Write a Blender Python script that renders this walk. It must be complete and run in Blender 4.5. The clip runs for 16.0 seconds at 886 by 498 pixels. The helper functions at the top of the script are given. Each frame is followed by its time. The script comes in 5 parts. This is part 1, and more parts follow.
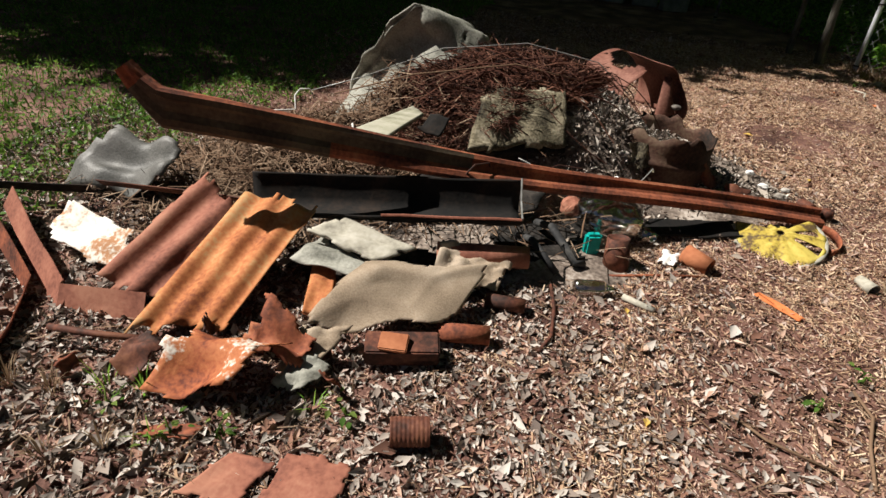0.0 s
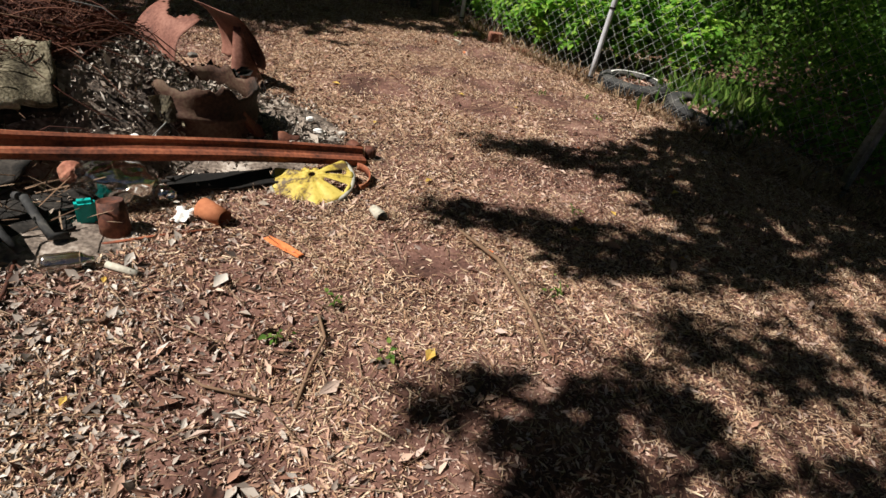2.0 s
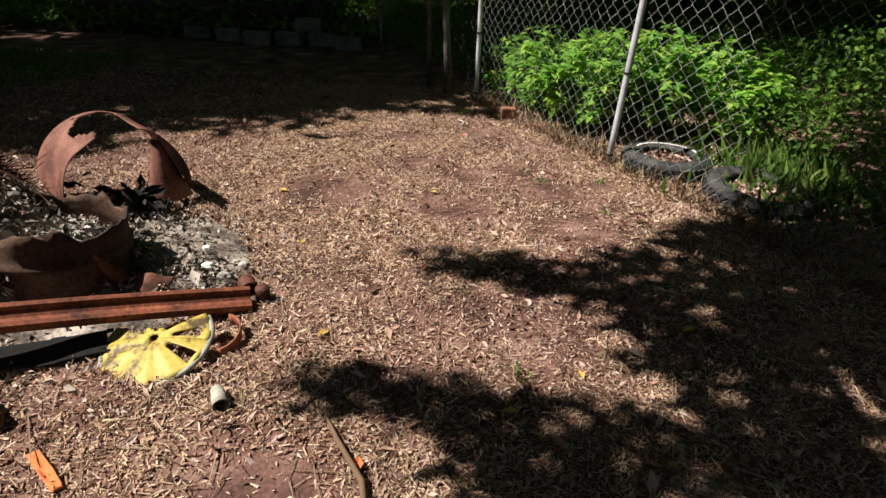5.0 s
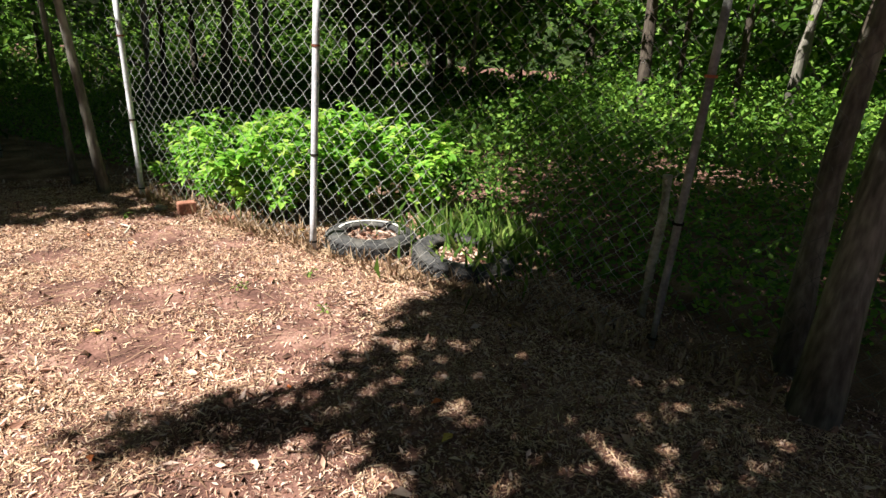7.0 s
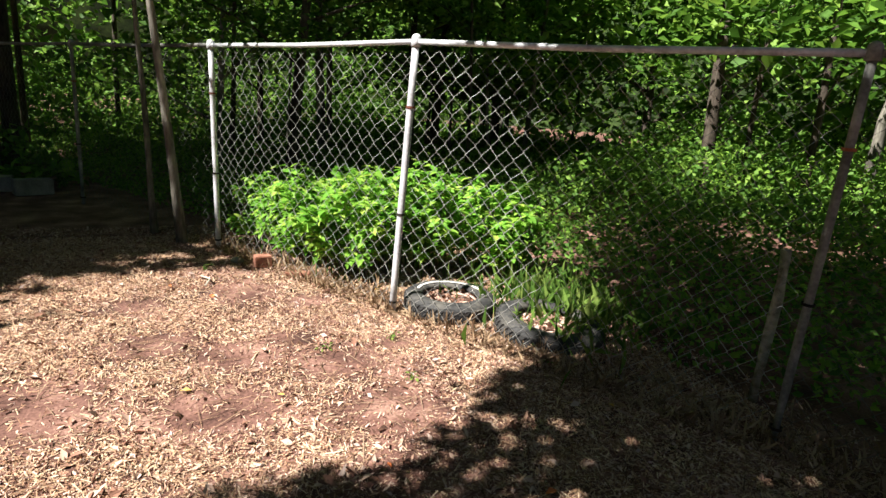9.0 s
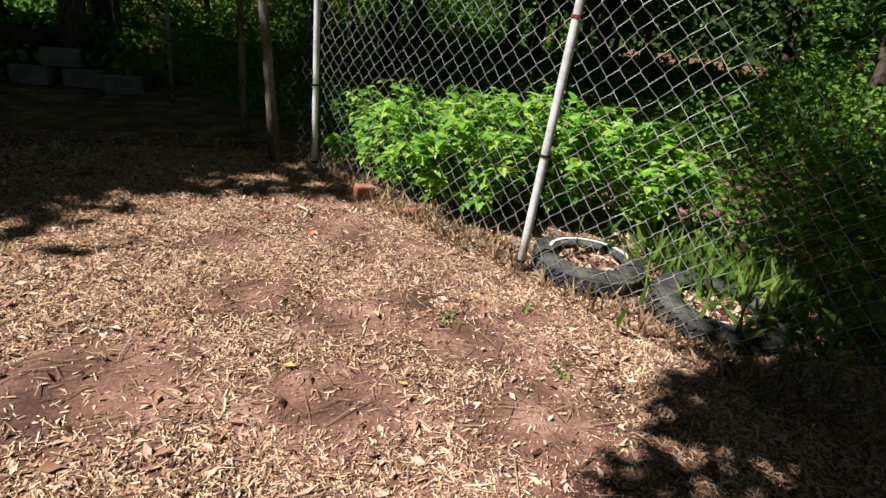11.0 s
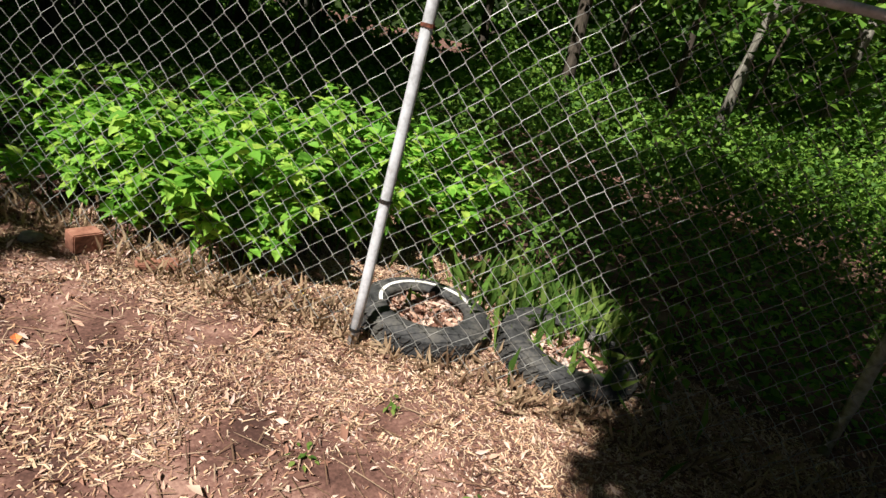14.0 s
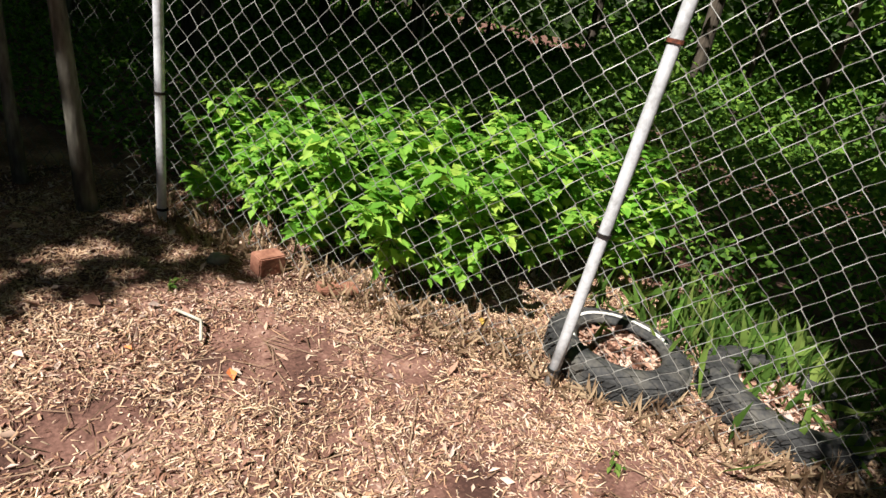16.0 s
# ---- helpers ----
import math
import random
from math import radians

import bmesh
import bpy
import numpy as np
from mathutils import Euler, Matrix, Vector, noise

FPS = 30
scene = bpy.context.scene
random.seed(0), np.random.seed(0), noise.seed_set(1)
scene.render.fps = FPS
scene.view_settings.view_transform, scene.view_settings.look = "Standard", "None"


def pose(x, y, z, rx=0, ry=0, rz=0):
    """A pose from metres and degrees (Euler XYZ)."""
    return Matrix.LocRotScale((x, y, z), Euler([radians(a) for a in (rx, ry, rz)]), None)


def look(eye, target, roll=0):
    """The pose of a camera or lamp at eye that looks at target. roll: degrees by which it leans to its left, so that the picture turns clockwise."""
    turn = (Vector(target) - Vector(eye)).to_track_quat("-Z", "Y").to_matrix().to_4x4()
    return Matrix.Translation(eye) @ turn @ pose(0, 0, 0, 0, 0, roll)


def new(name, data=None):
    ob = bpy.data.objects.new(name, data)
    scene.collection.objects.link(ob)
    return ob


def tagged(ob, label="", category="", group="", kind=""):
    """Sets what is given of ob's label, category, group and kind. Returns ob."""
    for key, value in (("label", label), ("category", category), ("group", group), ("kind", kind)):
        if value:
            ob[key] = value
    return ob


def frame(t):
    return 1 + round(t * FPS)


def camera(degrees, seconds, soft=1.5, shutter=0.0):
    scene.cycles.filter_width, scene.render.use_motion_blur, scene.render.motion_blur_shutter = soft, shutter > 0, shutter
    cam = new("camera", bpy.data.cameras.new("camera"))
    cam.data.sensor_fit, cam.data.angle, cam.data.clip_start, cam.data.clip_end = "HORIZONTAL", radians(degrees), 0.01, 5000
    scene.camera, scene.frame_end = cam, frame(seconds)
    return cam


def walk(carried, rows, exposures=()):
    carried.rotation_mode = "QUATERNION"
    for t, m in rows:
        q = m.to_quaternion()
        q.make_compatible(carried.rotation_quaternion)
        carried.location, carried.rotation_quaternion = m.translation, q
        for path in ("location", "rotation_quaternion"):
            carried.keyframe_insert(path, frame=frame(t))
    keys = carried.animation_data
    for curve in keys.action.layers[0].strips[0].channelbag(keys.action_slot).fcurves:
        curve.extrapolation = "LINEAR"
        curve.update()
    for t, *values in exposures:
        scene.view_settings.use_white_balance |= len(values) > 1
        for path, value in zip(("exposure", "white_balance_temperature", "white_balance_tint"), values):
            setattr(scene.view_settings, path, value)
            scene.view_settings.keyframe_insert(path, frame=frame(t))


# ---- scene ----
cam = camera(75.7, 16.0)
ROWS = [
    (0.0, -0.002, -0.005, 1.428, 57.58, -3.71, 19.21),
    (0.5, 0.324, -0.022, 1.415, 58.56, -3.84, 11.51),
    (1.0, 0.657, -0.062, 1.433, 58.22, -4.96, 4.59),
    (1.5, 0.870, 0.018, 1.422, 57.75, -6.17, -3.51),
    (2.0, 1.072, 0.187, 1.443, 57.02, -8.69, -5.84),
    (2.5, 1.204, 0.316, 1.443, 57.15, -6.82, 7.95),
    (3.0, 1.336, 0.420, 1.473, 59.34, -6.11, 20.06),
    (3.5, 1.386, 0.605, 1.465, 61.12, -5.24, 26.15),
    (4.0, 1.498, 0.831, 1.469, 62.84, -3.81, 22.46),
    (4.5, 1.672, 0.962, 1.450, 61.68, -3.13, 12.41),
    (5.0, 1.988, 1.112, 1.477, 62.11, -2.38, 1.39),
    (5.2, 2.076, 1.159, 1.483, 62.78, -2.32, -3.09),
    (7.3, 2.110, 1.729, 1.450, 71.98, -2.98, -29.81),
    (7.5, 2.124, 1.783, 1.451, 72.66, -2.54, -26.43),
    (8.0, 2.065, 1.848, 1.463, 74.65, -3.93, -21.95),
    (8.5, 1.968, 1.853, 1.473, 76.02, -4.21, -24.25),
    (9.0, 1.866, 1.918, 1.458, 75.77, -4.32, -25.15),
    (9.5, 1.895, 2.071, 1.425, 74.57, -1.74, -17.78),
    (9.7, 1.955, 2.165, 1.399, 74.29, -0.07, -12.96),
    (11.8, 1.675, 3.152, 1.387, 62.88, -10.88, -19.59),
    (12.0, 1.690, 3.264, 1.404, 62.46, -9.48, -22.31),
    (12.5, 1.670, 3.474, 1.433, 62.17, -10.54, -26.36),
    (13.0, 1.661, 3.636, 1.459, 64.85, -10.75, -36.00),
    (13.5, 1.626, 3.753, 1.469, 67.39, -10.88, -43.61),
    (14.0, 1.648, 3.852, 1.454, 68.15, -13.29, -46.87),
    (14.5, 1.711, 4.006, 1.446, 67.17, -12.63, -45.89),
    (15.0, 1.781, 4.120, 1.450, 66.41, -11.29, -44.00),
    (15.5, 1.699, 4.202, 1.452, 66.46, -11.64, -45.28),
    (16.0, 1.420, 4.411, 1.412, 65.92, -11.35, -39.19),
]
walk(cam, [(t, pose(x, y, z, rx, ry, rz)) for t, x, y, z, rx, ry, rz in ROWS],
     exposures=[(0.0, 0.58), (3.0, 0.68), (5.0, 0.78), (7.3, 1.72), (9.7, 1.72), (11.8, 0.8), (12.6, 0.8), (14.0, 1.05), (14.6, 1.15), (16.0, 1.15)])
# ---- world, sun ----
SUN_WAY = Vector((0.985, 0.14, 0)).normalized()      # the way the shadows fall
ELEV = radians(52)
world = bpy.data.worlds.new("sky")
scene.world = world
world.use_nodes = True
wn = world.node_tree
sky = wn.nodes.new("ShaderNodeTexSky")
sky.sky_type, sky.sun_disc = "NISHITA", False
sky.sun_elevation = ELEV
sky.sun_rotation = math.atan2(-SUN_WAY.x, -SUN_WAY.y)
wn.links.new(sky.outputs[0], wn.nodes["Background"].inputs[0])
wn.nodes["Background"].inputs[1].default_value = 0.013
sun = new("sun", bpy.data.lights.new("sun", "SUN"))
sun.data.energy, sun.data.angle, sun.data.color = 5.0, radians(0.5), (1.0, 0.95, 0.87)
to_sun = Vector((-SUN_WAY.x * math.cos(ELEV), -SUN_WAY.y * math.cos(ELEV), math.sin(ELEV)))
sun.matrix_world = look(to_sun * 30, (0, 0, 0))

rng = np.random.default_rng(7)


# ---- materials ----
def mat(name, colors, scale=8.0, rough=0.9, metal=0.0, bump=0.3, fine=60.0, island=0.0, translucent=0.0, stretch=(1, 1, 1), stops=None):
    """Noise at two scales over a ramp of colours, with a bump; island: how far colours vary piece by piece."""
    m = bpy.data.materials.new(name)
    m.use_nodes = True
    t = m.node_tree
    n, l = t.nodes, t.links
    bsdf, out = n["Principled BSDF"], n["Material Output"]
    tc = n.new("ShaderNodeTexCoord")
    mp = n.new("ShaderNodeMapping")
    mp.inputs["Scale"].default_value = stretch
    l.new(tc.outputs["Object"], mp.inputs[0])
    a, b = n.new("ShaderNodeTexNoise"), n.new("ShaderNodeTexNoise")
    a.inputs["Scale"].default_value, a.inputs["Detail"].default_value = scale, 6
    b.inputs["Scale"].default_value, b.inputs["Detail"].default_value = fine, 5
    l.new(mp.outputs[0], a.inputs[0]), l.new(mp.outputs[0], b.inputs[0])
    mix = n.new("ShaderNodeMath")
    mix.operation = "MULTIPLY_ADD"
    l.new(b.outputs[0], mix.inputs[0])
    mix.inputs[1].default_value = 0.45
    l.new(a.outputs[0], mix.inputs[2])
    drop = n.new("ShaderNodeMath")
    drop.operation = "SUBTRACT"
    l.new(mix.outputs[0], drop.inputs[0])
    drop.inputs[1].default_value = 0.22
    fac = drop.outputs[0]
    if island:
        geo = n.new("ShaderNodeNewGeometry")
        mr = n.new("ShaderNodeMix")
        mr.data_type = "FLOAT"
        mr.inputs[0].default_value = island
        l.new(fac, mr.inputs[2]), l.new(geo.outputs["Random Per Island"], mr.inputs[3])
        fac = mr.outputs[0]
    ramp = n.new("ShaderNodeValToRGB")
    k = len(colors)
    lo, hi = (0.05, 0.95) if island > 0.5 else (0.32, 0.68)
    ramp.color_ramp.elements.remove(ramp.color_ramp.elements[1])
    for i, c in enumerate(colors):
        at = stops[i] if stops else lo + (hi - lo) * i / max(1, k - 1)
        e = ramp.color_ramp.elements[0] if i == 0 else ramp.color_ramp.elements.new(at)
        e.position, e.color = at, (*c, 1)
    l.new(fac, ramp.inputs[0])
    l.new(ramp.outputs[0], bsdf.inputs["Base Color"])
    bsdf.inputs["Roughness"].default_value, bsdf.inputs["Metallic"].default_value = rough, metal
    bsdf.inputs["Specular IOR Level"].default_value = 0.3
    if bump:
        bp = n.new("ShaderNodeBump")
        bp.inputs["Strength"].default_value, bp.inputs["Distance"].default_value = bump, 0.01
        l.new(mix.outputs[0], bp.inputs["Height"])
        l.new(bp.outputs[0], bsdf.inputs["Normal"])
    if translucent:
        tr, ms = n.new("ShaderNodeBsdfTranslucent"), n.new("ShaderNodeMixShader")
        l.new(ramp.outputs[0], tr.inputs[0])
        ms.inputs[0].default_value = translucent
        l.new(bsdf.outputs[0], ms.inputs[1]), l.new(tr.outputs[0], ms.inputs[2])
        l.new(ms.outputs[0], out.inputs[0])
    return m


M_GROUND = mat("soil", [(0.05, 0.023, 0.018), (0.1, 0.048, 0.037), (0.165, 0.084, 0.066), (0.27, 0.16, 0.125)], scale=3.2, fine=70, bump=1.0)
M_LITTER = mat("litter", [(0.07, 0.034, 0.026), (0.19, 0.094, 0.064), (0.32, 0.175, 0.125), (0.46, 0.295, 0.22), (0.62, 0.46, 0.37), (0.42, 0.325, 0.295)], island=0.85, bump=0.1, translucent=0.1)
M_CHIP = mat("pale_chips", [(0.2, 0.105, 0.064), (0.39, 0.24, 0.15), (0.54, 0.378, 0.25), (0.68, 0.54, 0.39)], island=0.85, bump=0.1)
M_GREY_LEAF = mat("grey_leaves", [(0.1, 0.075, 0.065), (0.24, 0.19, 0.16), (0.42, 0.365, 0.32), (0.58, 0.53, 0.48)], island=0.85, bump=0.1)
M_TWIG = mat("twigs", [(0.06, 0.035, 0.022), (0.17, 0.1, 0.06), (0.32, 0.23, 0.16)], island=0.8, bump=0.1)
M_NEEDLE = mat("brown_brush", [(0.016, 0.007, 0.005), (0.06, 0.02, 0.013), (0.12, 0.042, 0.025), (0.24, 0.12, 0.08)], island=0.85, bump=0.1)
M_RUST = mat("rust", [(0.06, 0.022, 0.015), (0.16, 0.05, 0.028), (0.28, 0.085, 0.042), (0.36, 0.14, 0.07)], scale=5, rough=0.8, bump=0.35)
M_RUST_DARK = mat("dark_rust", [(0.02, 0.01, 0.008), (0.055, 0.022, 0.015), (0.12, 0.042, 0.026), (0.19, 0.075, 0.042)], scale=6, rough=0.75, bump=0.4)
M_BURNT = mat("burnt_steel", [(0.012, 0.008, 0.006), (0.035, 0.018, 0.012), (0.075, 0.036, 0.024), (0.11, 0.07, 0.045)], scale=5, rough=0.8, bump=0.5)
M_RUST_ORANGE = mat("orange_rust", [(0.22, 0.065, 0.026), (0.4, 0.135, 0.048), (0.5, 0.2, 0.075), (0.5, 0.29, 0.13)], scale=4, rough=0.8, bump=0.12)
M_RUST_PINK = mat("dull_red_rust", [(0.17, 0.06, 0.04), (0.3, 0.115, 0.075), (0.38, 0.17, 0.11)], scale=5, rough=0.8, bump=0.3)
M_RUST_PEEL = mat("peeling_rust", [(0.13, 0.035, 0.02), (0.3, 0.085, 0.035), (0.42, 0.15, 0.06), (0.75, 0.7, 0.62)], scale=6, rough=0.8, bump=0.5, stops=[0.3, 0.42, 0.58, 0.68])
M_WHITE_PEEL = mat("white_peel", [(0.4, 0.2, 0.1), (0.7, 0.64, 0.56), (0.8, 0.78, 0.74)], scale=7, rough=0.8, bump=0.4, stops=[0.36, 0.46, 0.6])
# dark steel, taken near black so the trough's shade is in the colour
M_STEEL_DARK = mat("shade_dark_steel", [(0.005, 0.005, 0.005), (0.012, 0.01, 0.009), (0.03, 0.02, 0.015)], scale=6, rough=0.92, bump=0.3)
# near-black for burnt rags, and for deep shade painted into the heap
M_CHAR_SHADE = mat("char_and_shade", [(0.006, 0.006, 0.006), (0.02, 0.017, 0.015), (0.05, 0.042, 0.036)], scale=14, rough=0.95, bump=0.8)
M_RUST_BROWN = mat("brown_rust", [(0.055, 0.022, 0.016), (0.135, 0.05, 0.035), (0.205, 0.085, 0.06), (0.26, 0.12, 0.088)], scale=4, rough=0.75, bump=0.3)
M_CINDER = mat("cinder_earth", [(0.03, 0.024, 0.02), (0.12, 0.093, 0.077), (0.25, 0.2, 0.165), (0.46, 0.4, 0.35)], scale=5, fine=55, rough=0.95, bump=1.0)
M_MOSS = mat("mossy_slab", [(0.025, 0.02, 0.014), (0.1, 0.084, 0.055), (0.21, 0.18, 0.12), (0.34, 0.3, 0.22)], scale=9, fine=90, rough=0.95, bump=0.9)
M_ASH = mat("ash", [(0.1, 0.09, 0.08), (0.26, 0.23, 0.2), (0.5, 0.47, 0.43)], scale=9, fine=70, rough=1, bump=0.9)
M_ASHBIT = mat("ash_bits", [(0.03, 0.025, 0.022), (0.13, 0.1, 0.083), (0.23, 0.185, 0.15), (0.36, 0.3, 0.25), (0.62, 0.57, 0.51)], island=0.9, rough=0.9, bump=0.1)
M_WHITE = mat("white_scrap", [(0.55, 0.53, 0.5), (0.75, 0.73, 0.7), (0.82, 0.81, 0.79)], scale=10, rough=0.7, bump=0.2)
M_CLOTH = mat("grey_screen", [(0.24, 0.18, 0.125), (0.37, 0.285, 0.205), (0.48, 0.39, 0.3)], scale=3.5, fine=160, rough=0.85, bump=0.3, translucent=0.15)
M_FIBRE = mat("grey_fibreglass", [(0.15, 0.15, 0.125), (0.32, 0.315, 0.27), (0.48, 0.47, 0.41)], scale=5, fine=90, rough=0.75, bump=0.5, translucent=0.12)
M_BLACKNET = mat("dark_mesh_sheet", [(0.05, 0.05, 0.047), (0.11, 0.108, 0.1), (0.18, 0.175, 0.165)], scale=6, fine=120, rough=0.5, bump=0.4)
M_PLANK = mat("grey_plank", [(0.18, 0.17, 0.12), (0.32, 0.31, 0.23), (0.42, 0.4, 0.32)], scale=4, stretch=(1, 8, 8), bump=0.3)
M_YELLOW = mat("yellow_paint", [(0.1, 0.065, 0.03), (0.42, 0.31, 0.055), (0.56, 0.44, 0.1)], scale=9, rough=0.55, bump=0.2, stops=[0.34, 0.46, 0.6])
M_LIDEDGE = mat("grey_rim", [(0.2, 0.19, 0.15), (0.42, 0.4, 0.34)], scale=12, rough=0.7)
M_TEAL = mat("teal_plastic", [(0.0, 0.28, 0.25), (0.01, 0.4, 0.36)], scale=10, rough=0.4, bump=0.05)
M_POT = mat("terracotta", [(0.3, 0.1, 0.045), (0.44, 0.17, 0.08)], scale=10, rough=0.85)
M_BRICK = mat("brick_clay", [(0.13, 0.055, 0.036), (0.24, 0.105, 0.07), (0.32, 0.16, 0.11)], scale=12, bump=0.4)
M_STONE = mat("pale_stone", [(0.25, 0.23, 0.19), (0.42, 0.39, 0.32), (0.52, 0.49, 0.42)], scale=10, bump=0.5)
M_CONC = mat("old_concrete", [(0.12, 0.115, 0.1), (0.24, 0.23, 0.21)], scale=6, bump=0.5)
M_ORANGE = mat("orange_scrap", [(0.5, 0.12, 0.035), (0.65, 0.22, 0.08)], scale=10)
M_YELLOWLEAF = mat("yellow_leaf", [(0.5, 0.3, 0.06), (0.62, 0.45, 0.12)], scale=20, translucent=0.2)
M_GALV = mat("galvanised_pipe", [(0.34, 0.345, 0.36), (0.5, 0.515, 0.55), (0.62, 0.64, 0.68)], scale=9, rough=0.5, metal=0.15, bump=0.1)
M_WIRE = mat("galvanised_wire", [(0.2, 0.2, 0.19), (0.4, 0.4, 0.385)], scale=14, rough=0.5, metal=0.4, bump=0.0)
# darker copies of wire and pipe, with the trees' shade in the colour
M_WIRE_SHADED = mat("shaded_wire", [(0.07, 0.07, 0.066), (0.15, 0.15, 0.14)], scale=14, rough=0.7, metal=0.2, bump=0.0)
M_GALV_SHADED = mat("shaded_pipe", [(0.1, 0.1, 0.094), (0.19, 0.19, 0.18), (0.3, 0.3, 0.285)], scale=7, rough=0.75, metal=0.1, bump=0.3)
M_OLIVE = mat("old_olive_paint", [(0.03, 0.02, 0.014), (0.07, 0.05, 0.032), (0.12, 0.095, 0.06)], scale=5, rough=0.7, bump=0.3)
M_RUBBER = mat("old_rubber", [(0.018, 0.018, 0.019), (0.04, 0.04, 0.041), (0.085, 0.08, 0.072)], scale=8, rough=0.8, bump=0.4)
M_BARK = mat("grey_bark", [(0.05, 0.045, 0.038), (0.13, 0.12, 0.1), (0.25, 0.235, 0.2)], scale=5, fine=40, stretch=(1, 1, 0.25), bump=0.8)
M_BARK_DARK = mat("dark_bark", [(0.02, 0.016, 0.012), (0.055, 0.043, 0.033), (0.1, 0.083, 0.066)], scale=5, fine=40, stretch=(1, 1, 0.25), bump=0.8)
M_WEED = mat("weed_leaf", [(0.08, 0.22, 0.02), (0.17, 0.4, 0.045), (0.27, 0.5, 0.07), (0.42, 0.58, 0.1)], island=0.9, rough=0.6, translucent=0.5, bump=0.0)
M_LEAF = mat("wood_leaf", [(0.035, 0.09, 0.012), (0.075, 0.175, 0.024), (0.14, 0.28, 0.036), (0.22, 0.36, 0.055)], island=0.9, rough=0.6, translucent=0.45, bump=0.0)
M_GRASS = mat("grass_blade", [(0.045, 0.1, 0.014), (0.09, 0.18, 0.026), (0.18, 0.24, 0.055)], island=0.9, translucent=0.35, bump=0.0)
M_DRYGRASS = mat("dry_grass", [(0.12, 0.07, 0.042), (0.25, 0.165, 0.1), (0.42, 0.31, 0.2)], island=0.9, translucent=0.2, bump=0.0)
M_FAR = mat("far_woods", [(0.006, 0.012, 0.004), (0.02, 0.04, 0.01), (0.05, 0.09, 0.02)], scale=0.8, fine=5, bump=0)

M_CLEAR = bpy.data.materials.new("clear_plastic")
M_CLEAR.use_nodes = True
_t = M_CLEAR.node_tree
_g, _x, _m = _t.nodes.new("ShaderNodeBsdfGlossy"), _t.nodes.new("ShaderNodeBsdfTransparent"), _t.nodes.new("ShaderNodeMixShader")
_g.inputs["Roughness"].default_value = 0.12
_x.inputs[0].default_value = (0.8, 0.78, 0.72, 1)
_m.inputs[0].default_value = 0.6
_t.links.new(_x.outputs[0], _m.inputs[1]), _t.links.new(_g.outputs[0], _m.inputs[2]), _t.links.new(_m.outputs[0], _t.nodes["Material Output"].inputs[0])


# ---- builders ----
def mesh_of(name, verts, faces, material, smooth=False):
    me = bpy.data.meshes.new(name)
    me.from_pydata([tuple(v) for v in verts], [], faces)
    me.materials.append(material)
    me.validate()
    if smooth:
        me.polygons.foreach_set("use_smooth", [True] * len(me.polygons))
    me.update()
    return me


def thing(name, verts, faces, material, label, category, parent=None, smooth=False, kind="", group=""):
    ob = new(name, mesh_of(name, verts, faces, material, smooth))
    if parent:
        ob.parent = parent
    return tagged(ob, label, "" if parent else category, group, kind)


def base(name, x, y, label, category, z=0.0, kind="", group=""):
    e = new(name)
    e.location = (x, y, z)
    bpy.context.view_layer.update()
    return tagged(e, label, category, group, kind)


def part(name, verts, faces, material, parent, label="", smooth=False):
    """A mesh in world places, set under its thing."""
    ob = new(name, mesh_of(name, verts, faces, material, smooth))
    ob.parent = parent
    top = parent.parent.location if parent.parent else parent.location
    ob.matrix_parent_inverse = Matrix.Identity(4)
    off = parent.location if not parent.parent else Vector((0, 0, 0))
    ob.data.transform(Matrix.Translation(-Vector(top)))
    return tagged(ob, label)


def tube(path, r, sides=8, cap=True):
    """A tube along a path; r a number or one radius a point."""
    path = [Vector(p) for p in path]
    rs = r if isinstance(r, (list, tuple)) else [r] * len(path)
    verts, faces = [], []
    up = Vector((0, 0, 1))
    for i, p in enumerate(path):
        d = (path[min(i + 1, len(path) - 1)] - path[max(i - 1, 0)]).normalized()
        side = d.cross(up)
        side = side.normalized() if side.length > 0.05 else Vector((1, 0, 0))
        u2 = side.cross(d).normalized()
        for k in range(sides):
            a = 2 * math.pi * k / sides
            verts.append(p + (side * math.cos(a) + u2 * math.sin(a)) * rs[i])
    for i in range(len(path) - 1):
        for k in range(sides):
            a, b = i * sides + k, i * sides + (k + 1) % sides
            faces.append((a, b, b + sides, a + sides))
    if cap:
        faces.append(tuple(range(sides))[::-1])
        faces.append(tuple(range(len(path) * sides - sides, len(path) * sides)))
    return verts, faces


